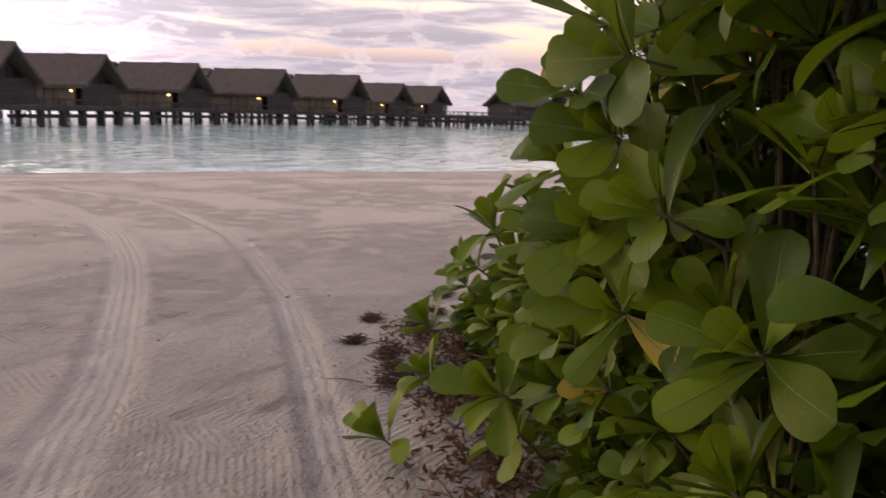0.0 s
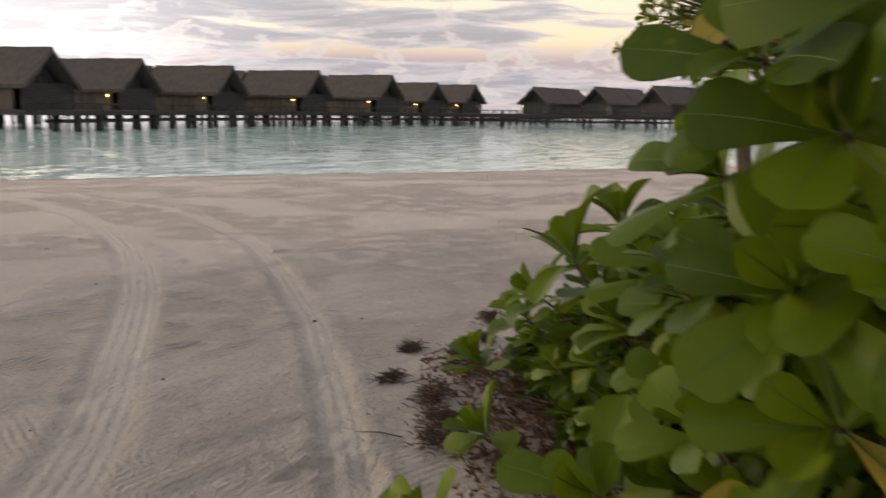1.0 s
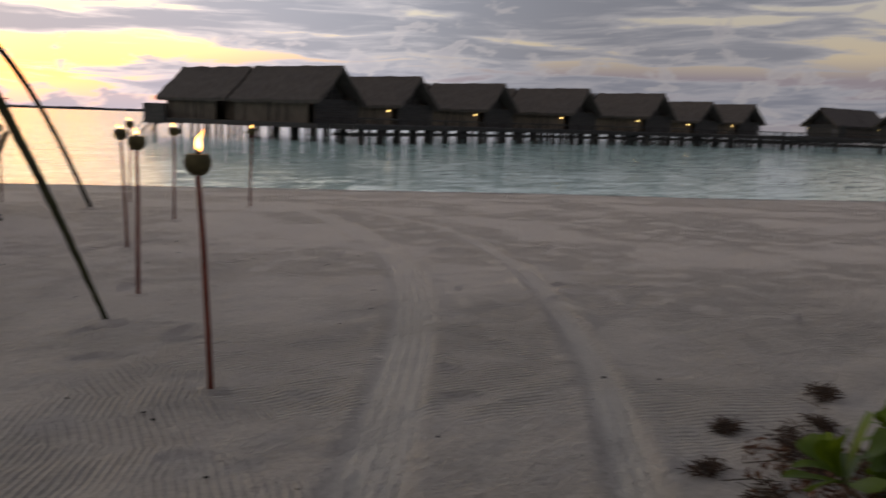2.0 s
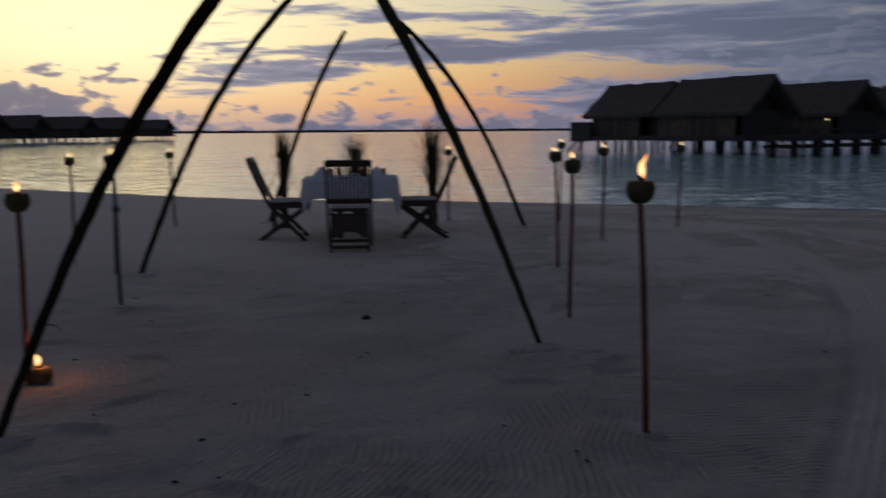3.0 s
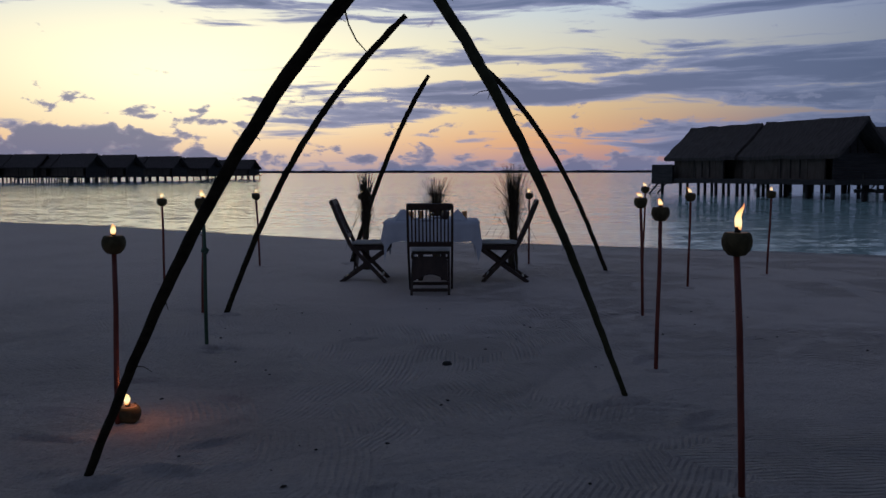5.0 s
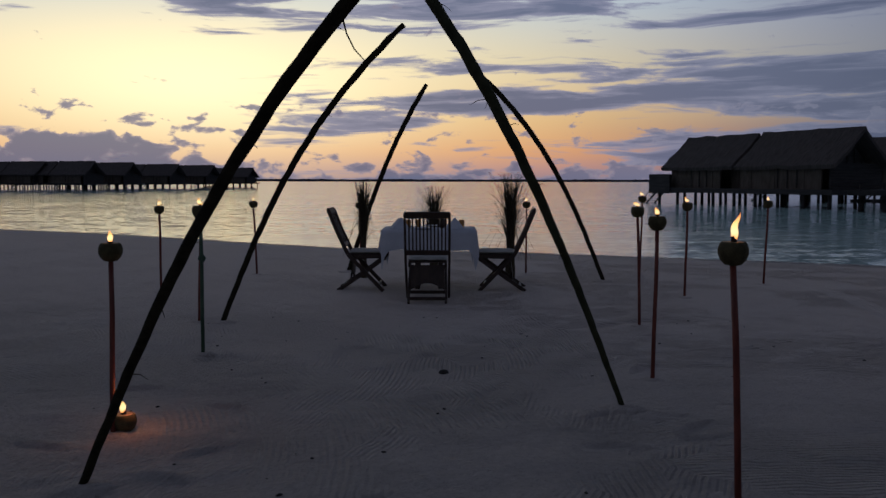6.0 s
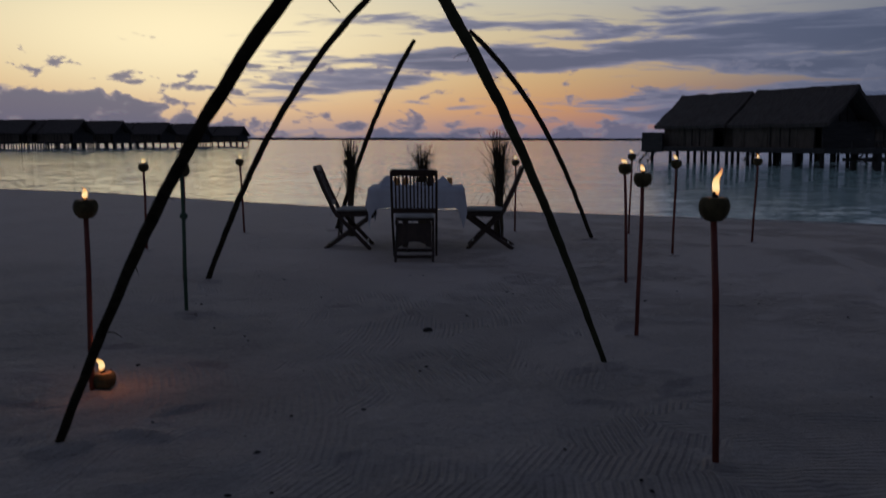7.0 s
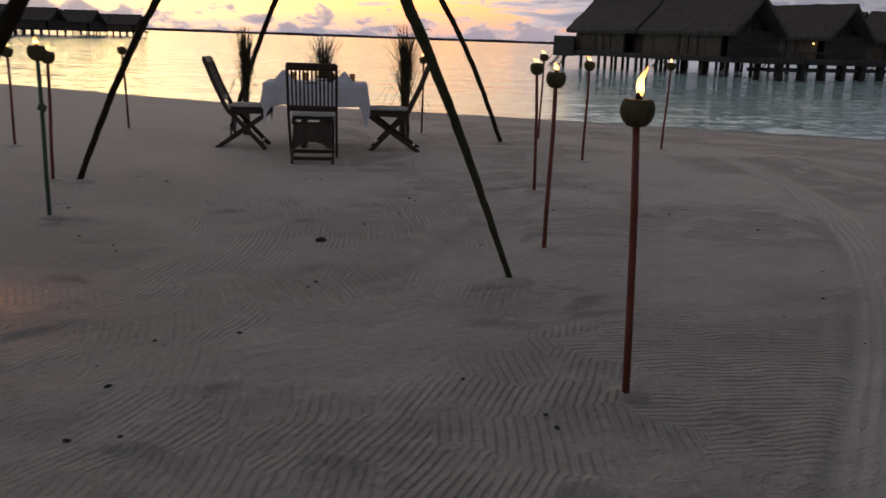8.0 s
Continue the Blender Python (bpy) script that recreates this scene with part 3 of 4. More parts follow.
def build_villa(m, ladder=True):
    """A long thatched villa on stilts: front gable at y = 0, the sea end at y = 18; z = 0 is the beach's level."""
    v = thing("water_villa", m, "thatched timber villa on stilts over the lagoon", "villa", "overwater villas")
    half, ridge, eave, deck = 2.95, 5.0, 2.45, 0.78
    part("roof", thatch_roof(-0.5, 8.4, half, ridge, eave, 1.0), THATCH, v, "grey-brown thatch roof, front half")
    part("roof", thatch_roof(8.75, 16.6, half, ridge - 0.02, eave, 2.0), THATCH, v, "grey-brown thatch roof, rear half")
    w = Geo()
    w.box((-2.35, 1.0, deck), (-2.20, 8.3, 2.75)).box((2.20, 0.6, deck), (2.35, 16.0, 2.75)).box((-2.35, 10.4, deck), (-2.20, 15.8, 2.75)).box((-2.35, 15.8, deck), (2.35, 15.95, 2.75))
    w.box((-1.2, 8.3, deck), (-1.05, 10.4, 2.9))
    for y in (2.4, 5.0, 7.2, 11.2, 13.4):
        w.box((-2.39, y, deck), (-2.352, y + 0.12, 2.75))
    part("wall", w, WALLWOOD, v)
    for y in (3.0, 11.8):
        d = Geo()
        d.box((-2.41, y, deck + 0.1), (-2.355, y + 0.07, 2.5)).box((-2.41, y + 1.7, deck + 0.1), (-2.355, y + 1.77, 2.5)).box((-2.41, y + 0.07, 2.43), (-2.355, y + 1.7, 2.5)).box((-2.41, y + 0.83, deck + 0.1), (-2.355, y + 0.9, 2.43))
        part("window", d, DARKWOOD, v, "dark framed shutter doors")
    gw = Geo()
    gw.add([(-2.35, 0.9, 2.2), (2.35, 0.9, 2.2), (0, 0.9, 4.55), (-2.35, 1.0, 2.2), (2.35, 1.0, 2.2), (0, 1.0, 4.55)], [(0, 1, 2), (5, 4, 3), (0, 3, 4, 1), (1, 4, 5, 2), (2, 5, 3, 0)])
    for x in (-1.5, -0.75, 0.0, 0.75, 1.5):
        gw.box((x - 0.05, 0.82, 2.25), (x + 0.05, 0.9, 4.4 - abs(x) * 1.0))
    part("gable", gw, BOARD, v, "dark boarded gable under the thatch")
    sc = Geo()
    for k in range(9):
        z = deck + 0.02 + k * 0.2
        sc.box((-2.3, 0.30 + 0.008 * (k % 2), z), (2.9, 0.42, z + 0.18))
        sc.box((2.78, 0.44, z), (2.9, 2.4, z + 0.18))
    part("screen", sc, BOARD, v, "grey horizontal board screen across the front")
    dk = Geo()
    dk.box((-3.1, -0.5, deck - 0.36), (3.1, 17.6, deck))
    part("deck", dk, BOARD, v, "weathered timber deck")
    rear = Geo()
    for k in range(8):
        z = deck - 0.45 + k * 0.2
        rear.box((-3.22 - 0.006 * (k % 2), 15.2, z), (-3.105, 17.75, z + 0.199)).box((-3.10, 17.605, z), (3.05, 17.72 + 0.006 * (k % 2), z + 0.199))
    part("screen", rear, BOARD, v, "board screen round the sea deck")
    post = Geo()
    post.tube([(0, 0, -2.0), (0.01, 0, -0.6), (0, 0.01, deck - 0.345)], [0.135, 0.125, 0.12], 8)
    pm = post.mesh("post", DARKWOOD)
    for x in (-2.7, 0.0, 2.7):
        for k in range(9):
            part("post", pm, DARKWOOD, v, m=pose(x + 0.12 * noise.noise((k, x, 0)), 0.1 + k * 2.1 + 0.3 * noise.noise((x, k, 3)), 0))
    if ladder:
        ld = Geo()
        for x in (-2.2, -1.3):
            ld.beam((x, 17.7, deck - 0.1), (x, 19.6, SEA - 0.3), 0.06, 0.14)
            ld.beam((x, 17.8, deck + 0.8), (x, 19.5, SEA + 0.5), 0.05, 0.05)
        for k in range(7):
            f = k / 6.5
            ld.box((-2.2, 17.7 + 1.9 * f, deck - 0.15 - 1.3 * f), (-1.3, 17.95 + 1.9 * f, deck - 0.1 - 1.3 * f))
        part("steps", ld, BOARD, v, "timber steps down into the water")
    lamp = Geo()
    lamp.lathe([(0.02, -0.07), (0.05, -0.06), (0.065, 0.0), (0.05, 0.06), (0.02, 0.07)], 10)
    part("lamp", lamp, LAMPGLOW, v, "small lit wall lamp", m=pose(-2.55, 1.2, 1.95))
    return v


def villa_pose(x, y, dx, dy, scale=1.0):
    n = math.hypot(dx, dy)
    m = Matrix(((dy / n, dx / n, 0, x), (-dx / n, dy / n, 0, y), (0, 0, 1, 0), (0, 0, 0, 1)))
    return m @ Matrix.Diagonal((1, 1, scale, 1))


VILLAS = [(28.3, 58.4, -0.445, 0.895, 1.0), (39.4, 65.5, -0.40, 0.92, 1.0), (50.6, 68.2, -0.36, 0.93, 1.0), (61.0, 67.5, -0.30, 0.95, 1.0), (72.4, 67.7, -0.22, 0.97, 1.0),
          (84.0, 70.7, -0.16, 0.98, 0.91), (95.0, 73.0, -0.12, 0.99, 0.93),
          (116.0, 77.0, 1.0, 0.10, 1.0), (117.2, 66.4, 1.0, 0.05, 1.0), (114.2, 55.2, 1.0, -0.15, 1.0), (112.0, 45.0, 1.0, -0.2, 1.0),
          (-90.0, 166.0, -0.93, 0.36, 1.0), (-78.5, 168.0, -0.93, 0.36, 1.0), (-67.5, 165.0, -0.93, 0.36, 1.0), (-64.0, 176.0, -0.93, 0.36, 1.0), (-60.0, 193.0, -0.93, 0.36, 1.0), (-55.5, 206.0, -0.93, 0.36, 1.0), (-55.0, 246.0, -0.93, 0.36, 1.0), (-102.0, 166.0, -0.93, 0.36, 1.0)]
first_villa = build_villa(villa_pose(*VILLAS[0]))
for row in VILLAS[1:]:
    m = villa_pose(*row[:4])
    c = copy_thing(first_villa, m)
    c.scale = (1, 1, row[4])
    if row[0] < 30:
        for o in [o for o in c.children if o.name.startswith("lamp")]:
            bpy.data.objects.remove(o)
for o in [o for o in first_villa.children if o.name.startswith("lamp")]:
    bpy.data.objects.remove(o)


def build_boardwalk(points, label, step=3.6, z=0.80):
    root = thing("boardwalk", pose(0, 0, 0), label, "boardwalk")
    post = Geo()
    post.tube([(0, 0, -2.2), (0, 0, -0.5), (0, 0, z - 0.3)], [0.21, 0.20, 0.19], 8)
    pm = post.mesh("post", DARKWOOD)
    rp = Geo()
    rp.box((-0.05, -0.05, z), (0.05, 0.05, z + 0.42))
    rpm = rp.mesh("rail_post", DARKWOOD)
    for (x0, y0), (x1, y1) in zip(points, points[1:]):
        a, b = Vector((x0, y0, 0)), Vector((x1, y1, 0))
        d = (b - a).normalized()
        n = Vector((-d.y, d.x, 0))
        deck = Geo()
        deck.beam(a + Vector((0, 0, z - 0.15)), b + Vector((0, 0, z - 0.17)), 2.0, 0.34)
        part("deck", deck, DARKWOOD, root, "dark plank deck")
        for sd in (-0.7, 0.7):
            brace = Geo()
            brace.beam(a + n * sd + Vector((0, 0, 0.12)), b + n * sd + Vector((0, 0, 0.12)), 0.12, 0.22)
            part("brace", brace, DARKWOOD, root, "horizontal brace between the piles")
        count = max(1, round((b - a).length / step))
        for k in range(count):
            p = a + (b - a) * (k + 0.5) / count
            for s in (-0.85, 0.85):
                q = p + n * s
                part("post", pm, DARKWOOD, root, m=pose(q.x, q.y, 0))
                q = p + n * s * 1.1
                part("rail_post", rpm, DARKWOOD, root, m=pose(q.x, q.y, 0))
        for s in (-0.94, 0.94):
            rail = Geo()
            rail.beam(a + n * s + Vector((0, 0, z + 0.44)), b + n * s + Vector((0, 0, z + 0.44)), 0.12, 0.07)
            part("rail", rail, DARKWOOD, root, "low timber handrail")


build_boardwalk([(25.5, 52.0), (38.0, 59.0), (50.0, 61.5), (62.0, 61.8), (78.0, 62.5), (98.0, 67.0), (112.0, 70.0)], "dark timber boardwalk on piles in front of the villas", 2.6)
build_boardwalk([(72.0, 60.5), (80.0, 48.0), (90.0, 41.5), (104.0, 36.0)], "narrow timber jetty on piles reaching the shore", 4.5)


# ---- torches ----
def coconut_parts(root, z, flame_lean, tall, seed):
    """A trimmed coconut bowl with wick and flame, its foot at z."""
    wob = lambda k, h: 1 + 0.03 * noise.noise((math.cos(k * 0.26) * 1.5, math.sin(k * 0.26) * 1.5 + seed, h * 12))
    bowl = Geo()
    bowl.lathe([(0.012, 0.0), (0.032, 0.004), (0.050, 0.022), (0.059, 0.045), (0.060, 0.066), (0.054, 0.086), (0.047, 0.095), (0.041, 0.094), (0.040, 0.080), (0.036, 0.070)], 24, wob)
    b = part("coconut", bowl, HUSK, root, "trimmed brown coconut husk", True, pose(0, 0, z, 4 * noise.noise((seed, 0, 0)), 4 * noise.noise((0, seed, 0)), 40 * seed))
    lip = Geo()
    lip.lathe([(0.030, 0.0), (0.041, 0.003), (0.0405, 0.007), (0.030, 0.006)], 20)
    part("rim", lip, INNER, b, "scorched inner rim", True, pose(0, 0, 0.088))
    wick = Geo()
    wick.tube([(0, 0, 0.066), (0.002, 0, 0.10), (0, 0.001, 0.118)], [0.013, 0.012, 0.008], 8)
    part("wick", wick, WICK, b, "charred rag wick")
    fl, n = Geo(), 14
    pts, rad = [], []
    for i in range(n):
        f = i / (n - 1)
        pts.append((flame_lean[0] * f ** 1.5 + (0.004 + 0.008 * f) * math.sin(7.5 * f + seed), flame_lean[1] * f ** 1.5, 0.106 + tall * f))
        rad.append(0.0145 * (math.sin(math.pi * min(1, f * 0.86 + 0.18)) ** 0.8) * (1.05 - 0.55 * f) + 0.0012)
    fl.tube(pts, rad, 10)
    part("flame", fl, FLAME, b, "orange flame blown sideways", True)


def build_torch(x, y, top, dx, dy, mat, colour, lean, tall, seed):
    z0 = ground_z(x, y)
    root = thing("torch", pose(x, y, z0), f"lit coconut oil torch on a {colour} wooden stake in the sand", "torch", "beach torches")
    k = top - 0.05 - z0
    st = Geo()
    st.tube([(0, 0, -0.15), (dx * 0.3, dy * 0.3, k * 0.3), (dx * 0.7 + 0.004, dy * 0.7, k * 0.7), (dx, dy, k)], [0.0145, 0.0140, 0.0135, 0.0130], 10)
    part("stake", st, mat, root, f"{colour} stained round stake", True)
    h = thing("bowl", pose(dx, dy, k), "", "")
    h.parent = root
    coconut_parts(h, 0.0, lean, tall, seed)
    mound = Geo()
    mound.lathe([(0.10, -0.02), (0.075, 0.006), (0.035, 0.016), (0.016, 0.014)], 18, lambda q, h: 1 + 0.25 * noise.noise((q * 0.5, seed, 0)))
    part("sand_mound", mound, SAND, root, "small heap of sand round the stake", True)
    return root


TORCHES = [(1.137, 3.187, 1.03, -0.055, 0, REDPOLE, "red", (0.034, 0.0), 0.10, 1.0), (1.33, 5.42, 1.04, 0.01, 0, REDPOLE, "red", (0.05, 0.01), 0.045, 2.0),
           (1.72, 7.48, 1.04, -0.04, 0, REDPOLE, "red", (0.06, 0.0), 0.03, 3.0), (2.75, 11.98, 1.06, 0.02, 0, REDPOLE, "red", (0.04, 0.0), 0.05, 4.0),
           (2.68, 9.45, 1.03, 0.01, 0, REDPOLE, "red", (0.05, 0.0), 0.05, 5.0), (4.11, 10.87, 1.02, 0.03, 0, REDPOLE, "red", (0.05, 0.0), 0.045, 6.0),
           (-1.776, 4.15, 0.95, 0.015, 0, REDPOLE, "red", (0.004, 0.0), 0.05, 7.0), (-1.895, 6.24, 1.08, 0.0, 0, GREENPOLE, "green", (-0.03, 0.0), 0.045, 8.0),
           (-2.37, 7.8, 1.0, 0.03, 0, REDPOLE, "red", (0.01, 0.0), 0.05, 9.0), (-3.42, 9.9, 0.97, 0.0, 0, REDPOLE, "red", (0.0, 0.0), 0.05, 10.0),
           (-2.70, 11.85, 0.98, -0.04, 0, REDPOLE, "red", (0.01, 0.0), 0.05, 11.0), (-1.34, 13.0, 0.94, -0.02, 0, REDPOLE, "red", (0.01, 0.0), 0.05, 12.0),
           (1.18, 12.58, 0.96, 0.0, 0, REDPOLE, "red", (0.02, 0.0), 0.05, 13.0)]
for row in TORCHES:
    made = build_torch(*row)
    if row[6] == "green":
        knot = Geo()
        knot.tube([(0.0, -0.012, 0.70), (0.016, -0.01, 0.715), (0.022, 0.0, 0.735), (0.010, 0.006, 0.75), (-0.012, 0.004, 0.742), (-0.016, -0.01, 0.72)], [0.010, 0.014, 0.016, 0.014, 0.012, 0.008], 8)
        part("cloth_knot", knot, GREENPOLE, made, "green cloth knotted round the stake", True)


def build_ground_lamp():
    x, y = -1.735, 4.20
    root = thing("coconut_lamp", pose(x, y, ground_z(x, y) - 0.004), "lit coconut oil lamp resting on the sand", "oil lamp")
    coconut_parts(root, 0.0, (0.045, 0.0), 0.085, 14.0)
    root.scale = (1.08, 1.08, 1.0)
    glow = bpy.data.lights.new("flame_light", "POINT")
    glow.energy, glow.color, glow.shadow_soft_size = 2.0, (1.0, 0.30, 0.07), 0.03
    lt = new("flame_light", glow)
    lt.matrix_basis = pose(x + 0.07, y - 0.02, ground_z(x, y) + 0.19)


build_ground_lamp()


# ---- leaning poles round the table ----
POLES = [((-1.605, 3.355), (1.165, -0.018), (0.800, -0.248), 2.9, 0.018, 0.031), ((0.978, 4.675), (-1.066, -0.192), (-0.311, 0.633), 2.9, 0.015, 0.034),
         ((-2.111, 7.643), (1.002, 0.491), (0.691, -0.373), 2.74, 0.024, 0.031), ((2.06, 11.049), (-0.994, 0.611), (-0.555, 0.249), 2.80, 0.026, 0.036),
         ((-1.455, 12.277), (0.891, 0.008), (0.274, 0.01), 2.72, 0.032, 0.035)]


def build_pole(base, lean, bend, reach, r0, r1, seed):
    z0 = ground_z(*base)
    b = Vector((-0.044 * lean[0], -0.044 * lean[1], -0.12))
    n = 70
    s1 = reach / 2.75
    pts, rad = [b], [r0 * 0.8]
    for i in range(n + 1):
        s = s1 * i / n
        p = Vector((lean[0] * s + bend[0] * s ** 3, lean[1] * s + bend[1] * s ** 3, 2.75 * s))
        k = 0.004 * min(1, i / 8)
        pts.append(p + Vector((k * noise.noise((i * 0.35, seed, 0)), k * noise.noise((i * 0.35, seed, 7)), 0)))
        f = i / n
        rad.append((r0 + (r1 - r0) * min(1, f * 1.5)) * (1 if f < 0.97 else 0.8))
    lump = lambda i, a: 1 + 0.05 * math.sin(a + i * 0.9) + 0.16 * noise.noise((math.cos(a) * 1.4, math.sin(a) * 1.4, i * 0.8 + seed * 9))
    root = thing("leaning_pole", pose(base[0], base[1], z0), "dark palm-wrapped pole leaning inwards from the sand", "pole", "poles round the table")
    g = Geo()
    g.tube(pts, rad, 14, lump)
    part("shaft", g, ROPE if seed != 2 else BAMBOO, root, "", True)
    rng = random.Random(seed)
    w = Geo()
    for k in range(9):
        i = rng.randrange(12, n - 2)
        d = Vector((rng.uniform(-1, 1), rng.uniform(-1, 1), rng.uniform(-0.6, 0.4))).normalized()
        L = rng.uniform(0.03, 0.09)
        w.tube([pts[i] + d * rad[i] * 0.6, pts[i] + d * (rad[i] + L * 0.5), pts[i] + d * (rad[i] + L) + Vector((0, 0, -0.02))], [0.003, 0.0022, 0.001], 5)
    tagged(part("loose_fibre", w, STRAW, root, "stray fibres", False), kind="stuff")
    heap = Geo()
    heap.lathe([(0.17, -0.03), (0.12, 0.008), (0.06, 0.026), (0.02, 0.024)], 20, lambda q, h: 1 + 0.3 * noise.noise((q * 0.5, seed, 0)))
    part("sand_mound", heap, SAND, root, "sand heaped at the foot", True)
    return root, pts


for i, row in enumerate(POLES):
    root, pts = build_pole(*row, i + 1)
    if i == 0:
        st = Geo()
        a = pts[48] + Vector((0.03, 0, 0))
        st.tube([a, a + Vector((0.015, 0.0, -0.06)), a + Vector((0.045, 0.0, -0.12)), a + Vector((0.09, 0, -0.17))], [0.004, 0.0035, 0.003, 0.002], 6)
        part("cord", st, STRAW, root, "thin loose cord hanging down")


# ---- table, chairs, bundles of fronds ----
def build_chair(m, label):
    """A slatted folding chair; it faces +x, its feet at z = 0."""
    c = thing("folding_chair", m, label, "chair", "chairs round the table")
    half = 0.236
    back = [(-0.40, 0.97), (-0.30, 0.72), (-0.17, 0.44), (0.06, 0.20), (0.25, 0.0)]
    for s in (-1, 1):
        g = Geo()
        for (x0, z0), (x1, z1) in zip(back, back[1:]):
            g.beam((x0, s * half, z0), (x1, s * half, z1), 0.026, 0.046, (1, 0, 0.4))
        part("stile", g, TEAK, c)
        g = Geo()
        g.beam((0.27, s * (half - 0.035), 0.40), (-0.02, s * (half - 0.035), 0.19), 0.026, 0.046, (1, 0, 0.4))
        g.beam((-0.02, s * (half - 0.035), 0.19), (-0.30, s * (half - 0.035), 0.0), 0.026, 0.046, (1, 0, 0.4))
        part("leg", g, TEAK, c)
        g = Geo()
        g.beam((-0.17, s * (half - 0.04), 0.405), (0.29, s * (half - 0.04), 0.415), 0.026, 0.045)
        part("seat_rail", g, TEAK, c)
    g = Geo()
    g.beam((-0.395, -half, 0.955), (-0.395, half, 0.955), 0.028, 0.072, (-0.4, 0, 1))
    part("top_rail", g, TEAK, c)
    g = Geo()
    g.beam((-0.225, -half, 0.545), (-0.225, half, 0.545), 0.026, 0.055, (-0.4, 0, 1))
    part("lower_rail", g, TEAK, c)
    slat = Geo()
    slat.beam((-0.232, 0, 0.565), (-0.382, 0, 0.925), 0.017, 0.010, (1, 0, 0.4))
    sm = slat.mesh("slat", TEAK)
    for k in range(11):
        part("slat", sm, TEAK, c, m=pose(0, -half + 0.042 + k * (2 * half - 0.084) / 10, 0))
    for x, z in ((0.19, 0.065), (-0.24, 0.05)):
        g = Geo()
        g.beam((x, -half + 0.02, z), (x, half - 0.02, z), 0.026, 0.036)
        part("stretcher", g, TEAK, c)
    for k in range(6):
        g = Geo()
        x = -0.14 + k * 0.078
        g.beam((x, -half + 0.03, 0.436), (x, half - 0.03, 0.436), 0.066, 0.014)
        part("seat_slat", g, TEAK, c)
    cu, n = Geo(), 12
    for side in (1, -1):
        for i in range(n + 1):
            for j in range(n + 1):
                u, v = i / n * 2 - 1, j / n * 2 - 1
                puff = (max(0, 1 - u ** 6) * max(0, 1 - v ** 6)) ** 0.5
                cu.v.append((0.065 + 0.235 * u, 0.215 * v, 0.466 + side * 0.024 * puff + 0.004 * noise.noise((u * 3, v * 3, 1))))
    k = (n + 1) ** 2
    for i in range(n):
        for j in range(n):
            a = i * (n + 1) + j
            cu.f += [(a, a + n + 1, a + n + 2, a + 1), (k + a, k + a + 1, k + a + n + 2, k + a + n + 1)]
    part("cushion", cu, CUSHION, c, "pale canvas seat cushion", True)
    ap, n = Geo(), 12
    for i in range(n + 1):
        y = -half + 0.05 + (2 * half - 0.10) * i / n
        low = 0.13 + 0.075 * math.cos((i / n - 0.5) * math.pi)
        ap.v += [(-0.12, y, 0.40), (-0.15, y, low), (-0.10, y, 0.40), (-0.13, y, low)]
    for i in range(n):
        a = 4 * i
        ap.f += [(a, a + 1, a + 5, a + 4), (a + 2, a + 6, a + 7, a + 3), (a + 1, a + 3, a + 7, a + 5)]
    part("apron", ap, TEAK, c, "dark curved board below the seat")
    return c


chair_a = build_chair(pose(-0.235, 9.18, 0.0, 0, 0, 90), "dark slatted teak folding chair, back to the beach")
chair_b = copy_thing(chair_a, pose(-1.03, 10.18, 0.0, 0, 0, 0))
chair_c = copy_thing(chair_a, pose(0.635, 10.18, 0.0, 0, 0, 175.5))
for c in (chair_b, chair_c):
    tagged(c, "dark slatted teak folding chair with pale cushion, beside the table")

TABLE = (-0.235, 10.28, 0.56, 0.46, 0.735)


